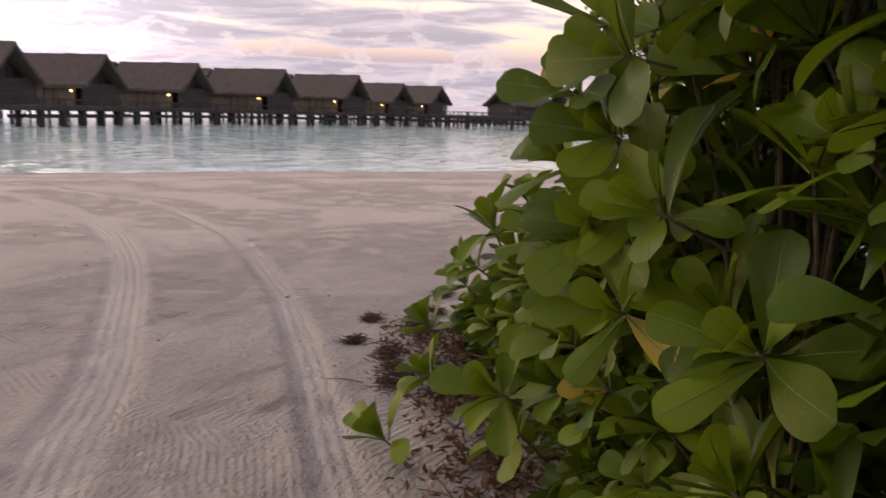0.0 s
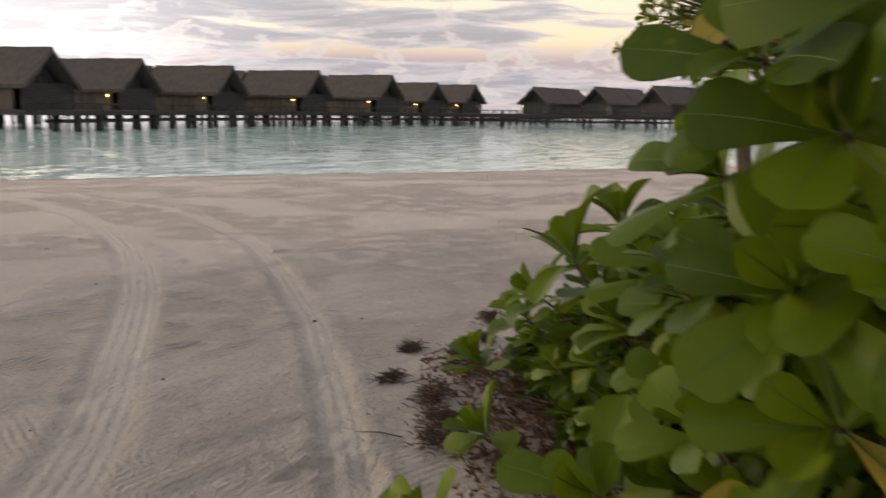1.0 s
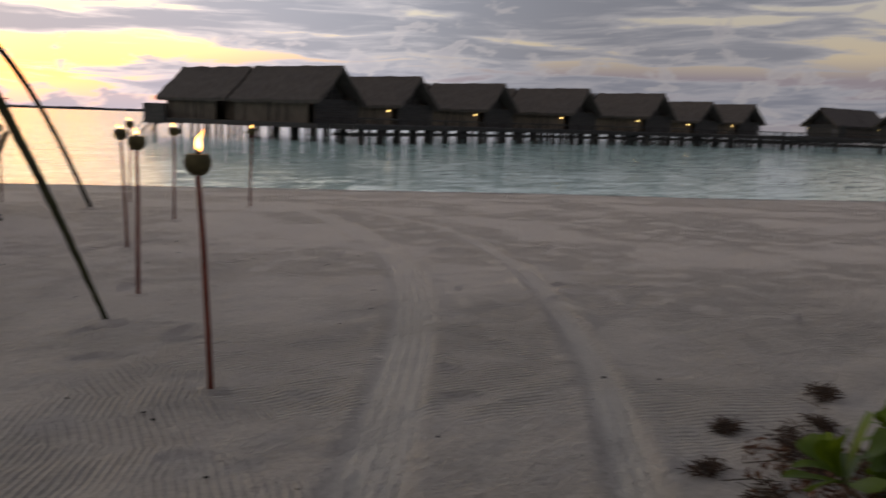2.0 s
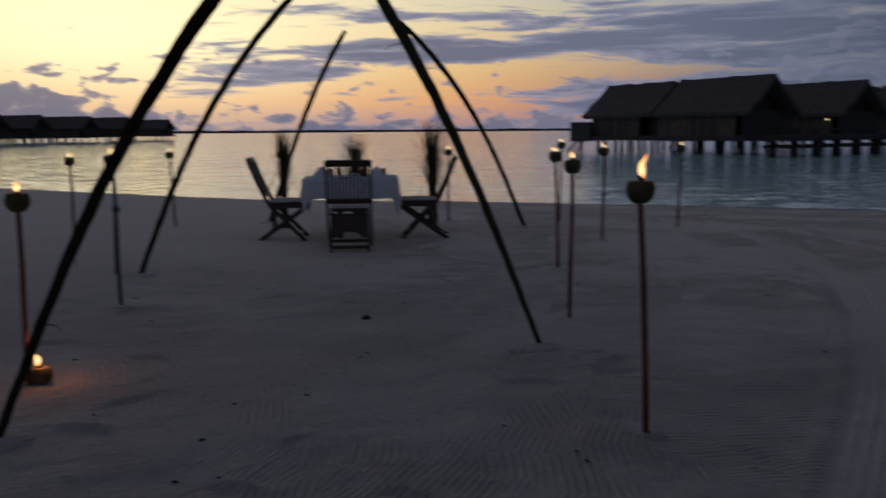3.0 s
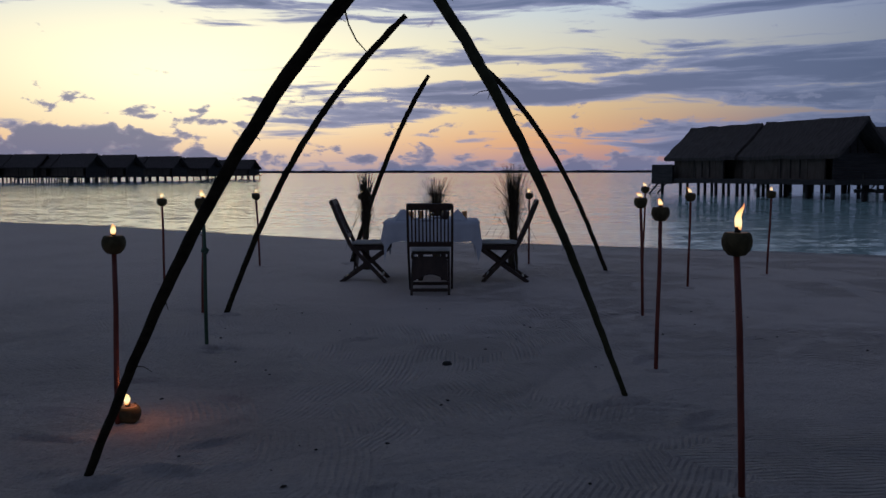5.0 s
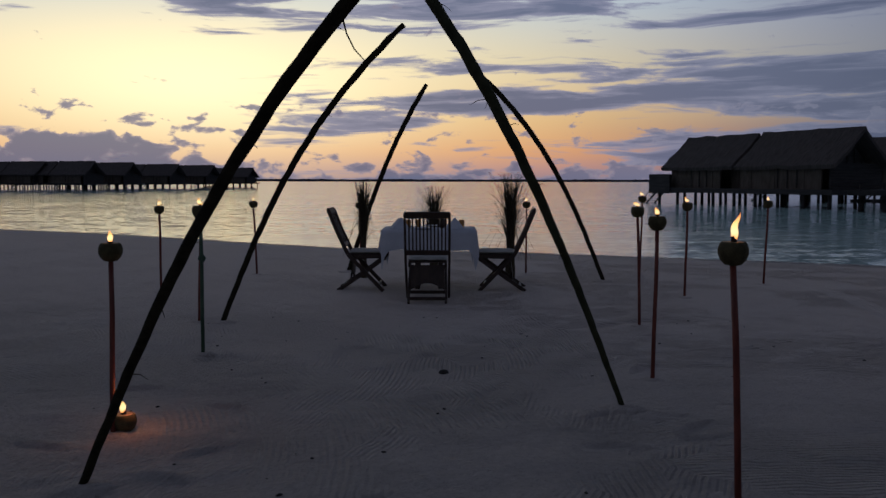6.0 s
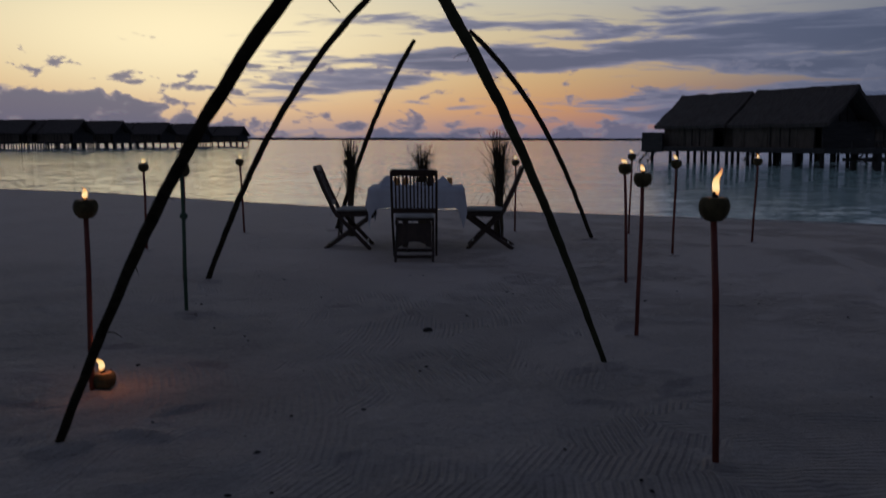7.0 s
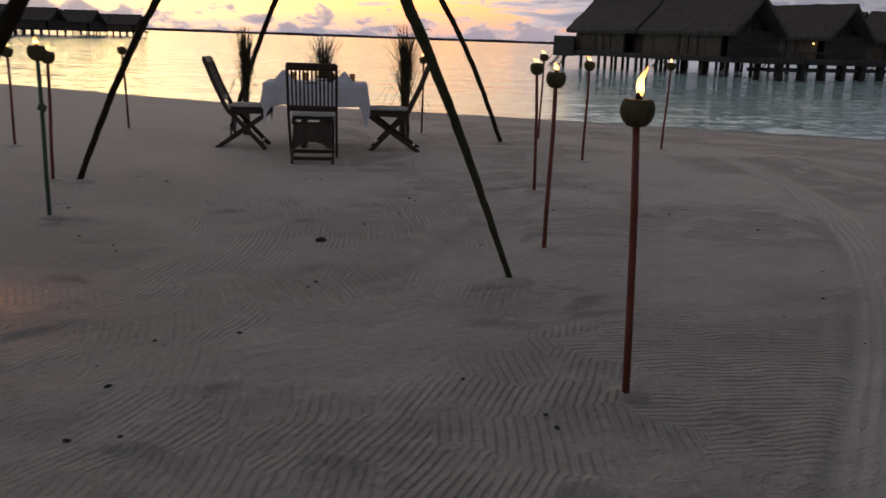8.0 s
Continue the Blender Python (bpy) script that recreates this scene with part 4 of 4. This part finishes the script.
def build_table():
    x, y, hx, hy, top = TABLE
    root = thing("dining_table", pose(x, y, 0), "small square dining table under a white cloth on the sand", "table")
    g = Geo()
    g.box((-hx + 0.02, -hy + 0.02, top - 0.04), (hx - 0.02, hy - 0.02, top - 0.008))
    part("tabletop", g, TEAK, root)
    for sx in (-1, 1):
        for sy in (-1, 1):
            g = Geo()
            g.beam((sx * 0.14, sy * 0.14, -0.02), (sx * 0.14, sy * 0.14, top - 0.04), 0.06, 0.06)
            part("leg", g, TEAK, root)
    # cloth: top sheet and a falling edge with folds and longer corner tails
    cl, n = Geo(), 24
    rows = []
    per = []
    for k in range(4):
        for i in range(n):
            f = i / n * 2 - 1
            per.append({0: (f, -1), 1: (1, f), 2: (-f, 1), 3: (-1, -f)}[k])
    N = len(per)
    for lev in range(7):
        d = lev / 6
        row = []
        for i, (u, v) in enumerate(per):
            corner = min(1, max(0, (min(abs(u), abs(v)) - 0.86) / 0.14))
            drop = d * (0.235 + 0.02 * noise.noise((i * 0.3, 0, 0)) + 0.24 * corner ** 1.3)
            out = d * (0.02 + 0.018 * math.sin(i * 1.3) + 0.012 * noise.noise((i * 0.5, 3, 0))) - 0.03 * d * corner
            row.append((u * (hx + 0.006) + (out * u if abs(u) > 0.99 else 0) , v * (hy + 0.006) + (out * v if abs(v) > 0.99 else 0), top - drop + (0.002 * noise.noise((i, 1, 1)))))
        rows.append(row)
    verts = [p for r in rows for p in r]
    faces = [(l * N + i, (l + 1) * N + i, (l + 1) * N + (i + 1) % N, l * N + (i + 1) % N) for l in range(6) for i in range(N)]
    cl.add(verts, faces + [tuple(range(N))])
    cloth = part("tablecloth", cl, CLOTH, None, "", True, pose(x, y, 0.0))
    tagged(cloth, "white cotton tablecloth with hanging corner tails", "tablecloth")
    # folded napkins, jars with candles, small dark vase
    for nx, ny, turn in ((-0.36, -0.16, 20), (0.30, -0.14, -30)):
        g = Geo()
        g.add([(-0.11, -0.07, 0), (0.11, -0.07, 0), (0.11, 0.07, 0), (-0.11, 0.07, 0), (0.03, -0.02, 0.135), (-0.01, 0.02, 0.125)], [(0, 1, 4), (1, 2, 4), (2, 5, 4), (2, 3, 5), (3, 0, 5), (0, 4, 5), (3, 2, 1, 0)])
        o = part("napkin", g, CLOTH, None, "", False, pose(x + nx, y + ny, top + 0.004, 0, 0, turn))
        tagged(o, "white napkin folded to a peak on the table", "napkin", "table settings")
    for jx, jy in ((-0.26, 0.08), (-0.14, 0.16), (0.18, 0.16), (0.40, 0.12)):
        jar = thing("candle_jar", pose(x + jx, y + jy, top + 0.004), "amber glass candle jar on the tablecloth", "candle", "table settings")
        g = Geo()
        g.lathe([(0.020, 0.0), (0.031, 0.004), (0.033, 0.05), (0.033, 0.095), (0.030, 0.095), (0.029, 0.05), (0.026, 0.012)], 16)
        part("glass", g, AMBER, jar, "amber glass", True)
        g = Geo()
        g.tube([(0, 0, 0.010), (0, 0, 0.05), (0.002, 0, 0.07)], [0.016, 0.016, 0.004], 8)
        part("candle", g, EMBER, jar, "lit tealight")
    g = Geo()
    g.lathe([(0.02, 0.0), (0.04, 0.01), (0.048, 0.05), (0.03, 0.10), (0.022, 0.12), (0.028, 0.13), (0.02, 0.128)], 16)
    tagged(part("vase", g, TEAK, None, "", True, pose(x + 0.16, y - 0.05, top + 0.004)), "small dark wooden vase on the table", "vase")
    for k, (px, py) in enumerate(((-0.32, -0.26), (0.28, -0.26))):
        g = Geo()
        g.lathe([(0.05, 0.0), (0.075, 0.004), (0.125, 0.016), (0.127, 0.019), (0.075, 0.008), (0.02, 0.007)], 28)
        tagged(part("plate", g, CLOTH, None, "", True, pose(x + px * 0.2, y + (0.3 if k else -0.3), top + 0.004)), "white china dinner plate", "plate", "table settings")


build_table()


def build_bundle(x, y, tall, thick, seed, droop, flare):
    root = thing("frond_bundle", pose(x, y, ground_z(x, y)), "bundle of dry palm fronds tied round a post in the sand", "palm bundle", "palm bundles")
    rng = random.Random(seed)
    g = Geo()
    lump = lambda i, a: 1 + 0.18 * noise.noise((math.cos(a) * 2, math.sin(a) * 2, i * 0.5 + seed))
    body = [(0.012 * noise.noise((i * 0.6, seed, 0)), 0.012 * noise.noise((i * 0.6, seed, 5)), -0.1 + (tall * 0.86 + 0.1) * i / 14) for i in range(15)]
    g.tube(body, [thick * (1.0 + 0.12 * math.sin(i * 0.7)) * (1 if i < 9 else max(0.12, 1 - 0.15 * (i - 8))) for i in range(15)], 14, lump)
    part("trunk", g, STRAW, root, "bound core of dry stems", True)
    fr = Geo()
    for k in range(260):
        a, z = rng.uniform(0, 6.28), tall * rng.uniform(0.35, 0.80)
        out, L = abs(rng.gauss(0.0, flare)), tall * rng.uniform(0.16, 0.42)
        if rng.random() < droop:
            out, L = rng.uniform(0.15, 0.36), tall * rng.uniform(0.05, 0.2)
            tip_z = z - rng.uniform(0.1, 0.45)
        else:
            tip_z = min(z + L, tall * 1.06)
        c, s = math.cos(a), math.sin(a)
        p0, p1, p2 = Vector((c * thick * 0.8, s * thick * 0.8, z)), Vector((c * (thick + out * 0.4), s * (thick + out * 0.4), z + L * 0.6)), Vector((c * (thick * 0.6 + out), s * (thick * 0.6 + out), tip_z))
        w, n = rng.uniform(0.004, 0.009), 5
        sd = Vector((-s, c, 0.2 * rng.uniform(-1, 1))).normalized()
        nm = Vector((c, s, 0)) * 0.0015
        base = len(fr.v)
        for i in range(n + 1):
            f = i / n
            p = p0 * (1 - f) ** 2 + p1 * 2 * f * (1 - f) + p2 * f * f
            ww = w * (1 - 0.85 * f)
            fr.v += [tuple(p + sd * ww), tuple(p + nm), tuple(p - sd * ww), tuple(p - nm)]
        for i in range(n):
            for q in range(4):
                fr.f.append((base + 4 * i + q, base + 4 * i + (q + 1) % 4, base + 4 * i + 4 + (q + 1) % 4, base + 4 * i + 4 + q))
    o = part("frond_tuft", fr, STRAW, root, "loose dry blades")
    tagged(o, kind="stuff")
    band = Geo()
    for z in (tall * 0.62,):
        band.tube([(thick * 1.22 * math.cos(q * 0.5236), thick * 1.22 * math.sin(q * 0.5236), z + 0.004 * math.sin(q)) for q in range(13)], 0.008, 6)
    part("tie", band, ROPE, root, "coir tie", True)


build_bundle(-1.14, 11.3, 1.24, 0.042, 21, 0.04, 0.08)
build_bundle(-0.20, 12.1, 1.20, 0.055, 22, 0.10, 0.14)
build_bundle(0.84, 11.25, 1.38, 0.062, 23, 0.13, 0.16)


# ---- sea lettuce shrubs ----
def leaf_geo(length, width, curl, fold, seed):
    """An obovate leaf along +x, its base at the origin, upper side +z."""
    g, n = Geo(), 10
    for i in range(n + 1):
        f = 1 - (1 - i / n) ** 1.25
        w = width * (0.09 + 1.22 * f ** 1.15 * max(0.0, 1 - f ** 4.5) ** 0.55)
        x, z = length * f * (1 - 0.12 * curl * f), length * (0.16 * f - curl * 0.42 * f * f)
        ripple = 0.05 * width * math.sin(f * 9 + seed)
        g.v += [(x, -w, z + fold * w + ripple), (x, -w * 0.5, z + fold * w * 0.38), (x, 0, z), (x, w * 0.5, z + fold * w * 0.38), (x, w, z + fold * w - ripple)]
    for i in range(n):
        for j in range(4):
            a = 5 * i + j
            g.f.append((a, a + 5, a + 6, a + 1))
    # the pale midrib stands out below
    k = len(g.v)
    for i in range(n + 1):
        x, y, z = g.v[5 * i + 2]
        r = 0.0022 * (1.2 - i / n)
        g.v += [(x, -r, z - 0.0004), (x, 0, z - r * 1.6), (x, r, z - 0.0004), (x, 0, z + 0.0009)]
    for i in range(n):
        for j in range(4):
            a, b = k + 4 * i + j, k + 4 * i + (j + 1) % 4
            g.f.append((a, b, b + 4, a + 4))
    return g


LEAF_SHAPES = [leaf_geo(0.158 + 0.012 * (i % 3), 0.040 + 0.004 * (i % 4), 0.20 + 0.22 * (i % 5), (0.32, -0.22, 0.45, 0.10)[i % 4], i) for i in range(8)]


def leaf_mesh(g, mat):
    """The leaf with a pale midrib in its second material."""
    me = g.mesh("leaf", mat, True)
    me.materials.append(MIDRIB)
    for p in me.polygons:
        p.material_index = 1 if p.index >= 40 else 0
    return me


LEAF_MESHES = [leaf_mesh(g, LEAF) for g in LEAF_SHAPES]
YELLOW_MESHES = [leaf_mesh(g, YELLOWLEAF) for g in LEAF_SHAPES[:3]]


def rosette(centre, axis, count, size, rng):
    """Poses of the leaves whorled round a shoot's tip."""
    z = Vector(axis).normalized()
    q = z.to_track_quat("Z", "Y").to_matrix().to_4x4()
    out = []
    for k in range(count):
        f = k / count
        turn = k * 137.5 + rng.uniform(-14, 14)
        tilt = -80 + 84 * f ** 0.8 + rng.uniform(-12, 12)
        s = size * (0.62 + 0.50 * math.sin(math.pi * min(1, (1 - f) * 0.9 + 0.18))) * rng.uniform(0.85, 1.15)
        out.append(Matrix.Translation(Vector(centre) - z * 0.035 * f * size) @ q @ pose(0, 0, 0, 0, 0, turn) @ pose(0, 0, 0, 0, tilt, 0) @ pose(0.008, 0, 0, rng.uniform(-25, 25)) @ Matrix.Scale(s, 4))
    return out


EDGE = 1.62          # the shrub's face runs along x - y = EDGE
CREST = [(-3.0, 3.0), (-1.2, 2.4), (-0.75, 2.2), (-0.3, 1.9), (0.05, 1.58), (0.2, 1.33), (0.41, 1.03), (0.8, 0.93), (1.26, 0.84), (1.72, 0.56), (2.1, 0.40), (2.4, 0.26), (2.9, 0.12), (3.3, 0.05)]


def shrub_place(a, s, z):
    """Along the face, inwards from it, up."""
    c = EDGE + s * math.sqrt(2)
    u = a * math.sqrt(2)
    return Vector(((u + c) / 2, (u - c) / 2, z))


def build_shrub():
    rng = random.Random(8)
    root = thing("shrub", pose(1.9, -0.6, 0), "dense sea lettuce shrub with large glossy green leaves", "shrub")
    inv = root.matrix_basis.inverted()
    crest = lambda a: float(np.interp(a, [p[0] for p in CREST], [p[1] for p in CREST]))
    tips = [(Vector(p), Vector(ax), 0.0, 0.0) for p, ax in (((0.627, -0.949, 1.36), (-0.8, 0.5, 0.15)), ((0.73, -1.15, 1.34), (-0.7, 0.3, 0.4)), ((0.78, -0.84, 1.01), (-0.9, -0.1, 0.3)),
            ((0.52, -1.27, 0.88), (-0.9, 0.4, 0.5)), ((1.58, -0.03, 0.86), (-0.3, 0.4, 1.0)), ((1.36, -0.29, 0.26), (-0.6, 0.5, 0.8)), ((1.375, 0.275, 0.07), (-0.6, 0.6, 0.7)), ((0.78, -0.90, 0.84), (-0.7, 0.1, 0.2)), ((0.76, -0.778, 1.30), (-0.7, 0.2, 0.5)), ((0.874, -0.806, 1.44), (-0.6, 0.1, 0.6)), ((0.93, -0.665, 1.14), (-0.7, 0.3, 0.5)), ((0.74, -0.886, 1.21), (-0.8, 0.1, 0.3)), ((0.85, -1.10, 0.75), (-0.8, 0.2, 0.4)), ((0.80, -0.96, 1.10), (-0.7, 0.0, 0.2)), ((2.06, 0.38, 0.61), (-0.5, 0.6, 0.6)), ((1.21, -0.33, 0.42), (-0.8, 0.3, 0.5)),
            ((0.60, -1.05, 1.08), (-0.7, 0.5, 0.4)), ((2.18, 0.52, 0.50), (-0.5, 0.5, 0.8)), ((2.42, 0.90, 0.19), (-0.5, 0.5, 0.9)), ((1.96, 0.53, 0.12), (-0.6, 0.5, 0.8)))]
    fixed, tries = len(tips), 0
    while len(tips) < 430 and tries < 9000:
        tries += 1
        a, s = rng.uniform(-2.2, 3.0), abs(rng.gauss(0, 0.45))
        top = crest(a) + (0.42 if a < 0.25 else 0.14) * s
        if rng.random() < 0.62:
            s, z = rng.uniform(-0.02, 0.22), rng.uniform(0.08, 1.0) * top
            s += 0.16 * max(0.0, 0.35 - z) + 0.22 * max(0, z / max(top, 0.1) - 0.75)
        else:
            z = top * rng.uniform(0.85, 1.0)
        s += 0.10 * noise.noise((a * 1.7, z * 1.7, 2)) + 0.18 * max(0.0, -0.5 - a)
        s += 0.10 + 0.45 * max(0.0, 0.32 - z)
        p = shrub_place(a, s, max(0.07, z))
        if any((p - q[0]).length < 0.17 for q in tips[:fixed]):
            continue
        gap = 0.112 if a < 1.5 else 0.105
        if any((p - q[0]).length < gap for q in tips):
            continue
        outward = Vector((-1, 1, 0)).normalized() * (0.75 if s < 0.3 else 0.25)
        axis = outward + Vector((rng.uniform(-0.45, 0.45), rng.uniform(-0.45, 0.45), 0.55 + 0.6 * z / max(0.3, top) + rng.uniform(-0.2, 0.3)))
        tips.append((p, axis, a, s))
    # woody stems rise from a few feet and branch out to the tips
    wood = Geo()
    feet = [shrub_place(a, 0.45 + 0.25 * (k % 2), 0.0) for k, a in enumerate((-3.0, -2.2, -1.5, -0.8, -0.1, 0.5, 1.0, 1.5, 2.0, 2.5))]
    for p, axis, a, s in tips:
        foot = min(feet, key=lambda f: (f - p).length)
        back = p - Vector(axis).normalized() * 0.16
        knee = foot.lerp(back, 0.6) + Vector((0, 0, 0.12 * p.z))
        wood.tube([foot, foot.lerp(knee, 0.5) + Vector((0, 0, 0.05)), knee, back, p], [0.011, 0.008, 0.006, 0.005, 0.004], 6)
    wood.v = [tuple(inv @ Vector(v)) for v in wood.v]
    part("branchwork", wood, BARK, root, "brown branching stems", True)
    tips.sort(key=lambda q: q[3] - 0.15 * (q[2] < 1.6))
    singles, rest = 0, Geo()
    for p, axis, a, s in tips:
        size = (0.98 if a < 0.6 else 0.88 if a < 1.4 else 0.64) * rng.uniform(0.85, 1.12) * (1.0 if s else 1.15)
        for k, m in enumerate(rosette(p, axis, rng.choice((8, 9, 10)), size, rng)):
            if (m @ Vector((0.15, 0, 0))).z < 0.01:
                continue
            tip = m @ Vector((0.16, 0, 0))
            if s and (EDGE - tip.x + tip.y) / math.sqrt(2) > (0.26 if tip.x + tip.y > -0.4 else 0.06):
                continue
            i = rng.randrange(8)
            if singles < 300:
                old = (k < 4 and abs(p.z - 1.34) < 0.001 and k > 1) or (s > 0.05 and 3 < k < 7 and rng.random() < 0.012)
                part("leaf", YELLOW_MESHES[i % 3] if old else LEAF_MESHES[i], None, root, "yellowing leaf" if old else "", m=inv @ m)
                singles += 1
            else:
                src = LEAF_SHAPES[i]
                rest.add([inv @ (m @ Vector(v)) for v in src.v], src.f)
    tagged(part("foliage", rest, LEAF, root, "crowded glossy green leaves", True), kind="stuff")
    # deep inner leafage closes the view through the shrub; shade painted into its green
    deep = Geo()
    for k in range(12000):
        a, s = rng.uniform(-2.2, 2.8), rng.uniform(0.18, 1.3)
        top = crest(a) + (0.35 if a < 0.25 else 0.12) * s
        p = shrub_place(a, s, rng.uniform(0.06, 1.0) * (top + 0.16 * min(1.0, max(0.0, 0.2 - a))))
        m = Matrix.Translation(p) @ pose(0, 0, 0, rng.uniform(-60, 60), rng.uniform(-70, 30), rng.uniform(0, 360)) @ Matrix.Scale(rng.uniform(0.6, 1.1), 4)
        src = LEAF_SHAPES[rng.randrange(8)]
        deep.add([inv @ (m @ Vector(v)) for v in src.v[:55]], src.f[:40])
    tagged(part("inner_foliage", deep, LEAFDARK, root, "inner leaves with shade painted into their green", True), kind="stuff")


build_shrub()


def build_tree():
    """A taller sea lettuce tree further along, its crown over the shrub."""
    rng = random.Random(15)
    base = Vector((6.1, 1.2, 0))
    root = thing("small_tree", pose(*base), "small leafy beach tree standing behind the shrub", "tree")
    crown_c = Vector((0.0, 0.0, 2.0))
    wood, leaves = Geo(), Geo()
    wood.tube([(0, 0, -0.1), (0.05, 0.02, 0.7), (0.0, 0.08, 1.3), (-0.05, 0.05, 1.8)], [0.075, 0.06, 0.05, 0.04], 10)
    for k in range(230):
        d = Vector((rng.gauss(0, 1), rng.gauss(0, 1), rng.gauss(0, 0.9))).normalized()
        r = rng.uniform(0.55, 1.0)
        p = crown_c + Vector((d.x * 1.05, d.y * 1.05, d.z * 0.95)) * r * (0.85 + 0.35 * noise.noise(d * 1.8))
        fork = Vector((-0.05, 0.05, 1.75)).lerp(p, 0.45) + Vector((0, 0, 0.08))
        wood.tube([(-0.05, 0.05, 1.6), fork, p - d * 0.06, p], [0.016, 0.010, 0.005, 0.003], 5)
        for m in rosette(p, d + Vector((0, 0, 0.7)), rng.choice((7, 8, 9)), rng.uniform(0.45, 0.66), rng):
            src = LEAF_SHAPES[rng.randrange(8)]
            leaves.add([m @ Vector(v) for v in src.v], src.f)
    part("trunk", wood, BARK, root, "grey-brown trunk and limbs", True)
    tagged(part("crown", leaves, LEAF, root, "loose rosettes of green leaves", True), kind="stuff")


build_tree()


# ---- litter, seaweed, pebbles ----
def build_litter():
    rng = random.Random(31)
    g = Geo()
    for k in range(2600):
        a, s = rng.uniform(-0.6, 3.1), rng.gauss(0.12, 0.20)
        if s < -0.26 - 0.05 * rng.random():
            continue
        p = shrub_place(a, s, 0)
        z = ground_z(p.x, p.y) + rng.uniform(0.004, 0.03)
        L, w, c = rng.uniform(0.03, 0.080), rng.uniform(0.004, 0.013), rng.uniform(-0.02, 0.03)
        m = Matrix.Translation((p.x, p.y, z)) @ pose(0, 0, 0, rng.uniform(-30, 30), rng.uniform(-25, 25), rng.uniform(0, 360))
        pts = [(-L / 2, 0, c), (-L * 0.1, -w, 0), (L / 2, 0, c), (L * 0.1, w, 0), (0, 0, -0.006), (0, 0, -0.009)]
        g.add([m @ Vector(q) for q in pts], [(0, 1, 4), (1, 2, 4), (2, 3, 4), (3, 0, 4), (1, 0, 5), (2, 1, 5), (3, 2, 5), (0, 3, 5)])
    tagged(part("leaf_litter", g, LITTER), "brown dead leaves lying on the sand under the shrub", "leaf litter", kind="stuff")
    t = Geo()
    for k in range(110):
        p = shrub_place(rng.uniform(0.0, 3.0), rng.gauss(0.05, 0.2), 0)
        d = Vector((rng.uniform(-1, 1), rng.uniform(-1, 1), rng.uniform(-0.05, 0.25))).normalized() * rng.uniform(0.06, 0.22)
        q = Vector((p.x, p.y, ground_z(p.x, p.y) + 0.008))
        t.tube([q, q + d * 0.5 + Vector((0, 0, 0.01)), q + d], [0.003, 0.0026, 0.0016], 5)
    tagged(part("dry_twigs", t, BARK), "thin dry twigs scattered at the shrub's edge", "twigs", kind="stuff")


build_litter()


def build_seaweed(x, y, long, wide, turn, seed):
    rng = random.Random(seed)
    g = Geo()
    for k in range(int(110 + 480 * long)):
        u, v = rng.gauss(0, 0.36) * long, rng.gauss(0, 0.36) * wide
        L, a = rng.uniform(0.02, 0.06), rng.uniform(0, 6.28)
        d = Vector((math.cos(a), math.sin(a), rng.uniform(-0.2, 0.5))) * L
        px, py = x + u * math.cos(turn) - v * math.sin(turn), y + u * math.sin(turn) + v * math.cos(turn)
        p = Vector((px - x, py - y, ground_z(px, py) + rng.uniform(0.002, 0.022)))
        g.tube([p, p + d * 0.5 + Vector((0, 0, 0.004)), p + d], [0.0020, 0.0024, 0.0012], 4)
    tagged(part("seaweed_clump", g, SEAWEED, None, "", False, pose(x, y, 0)), "dried brown seaweed clump on the sand", "seaweed", kind="stuff")


for i, row in enumerate([(2.88, 1.70, 0.10, 0.06, 0.3), (2.95, 1.42, 0.32, 0.10, 0.75), (3.66, 1.76, 0.24, 0.08, 0.6), (2.38, 1.13, 0.26, 0.10, 0.5), (2.46, 1.44, 0.12, 0.05, 0.2),
                         (2.05, 0.82, 0.26, 0.12, 0.7), (2.22, 0.90, 0.16, 0.08, 1.2), (2.84, 1.22, 0.14, 0.07, 0.4), (3.25, 1.5, 0.12, 0.05, 1.0)]):
    build_seaweed(*row, 40 + i)


def build_pebbles():
    rng = random.Random(77)
    spots = [(-0.35, 3.81), (-0.68, 3.73), (-0.78, 2.91), (-0.62, 2.92), (-0.84, 3.48), (-0.38, 3.14), (-0.75, 3.28), (2.4, 6.54), (2.56, 6.51), (-0.77, 3.8), (-0.63, 5.05)]
    spots += [(rng.uniform(-2.4, 3.6), rng.uniform(1.6, 8.0)) for _ in range(70)]
    shapes = []
    for k in range(4):
        g = Geo()
        g.lathe([(0.002, 0), (0.007, 0.001), (0.009, 0.004), (0.006, 0.007), (0.001, 0.008)], 7, lambda q, h: 1 + 0.45 * noise.noise((q * 1.1, k * 3, h * 90)))
        shapes.append(g.mesh("pebble", CHAR, True))
    for x, y in spots:
        s = rng.uniform(0.35, 1.25)
        o = part("pebble", shapes[rng.randrange(4)], None, None, "", False, pose(x, y, ground_z(x, y) - 0.001, 0, 0, rng.uniform(0, 360)) @ Matrix.Diagonal((s * rng.uniform(0.8, 1.9), s, s, 1)))
        tagged(o, "small dark bit of coral rubble on the sand", "pebble", "bits on the sand")
    g = Geo()
    g.lathe([(0.010, 0.0), (0.030, 0.003), (0.034, 0.014), (0.022, 0.028), (0.005, 0.031)], 14, lambda q, h: 1 + 0.4 * noise.noise((q * 0.8, 5, h * 30)))
    tagged(part("husk_piece", g, CHAR, None, "", True, pose(-0.06, 5.6, ground_z(-0.06, 5.6) - 0.004, 0, 0, 30)), "dark piece of coconut husk lying on the sand", "husk")


build_pebbles()
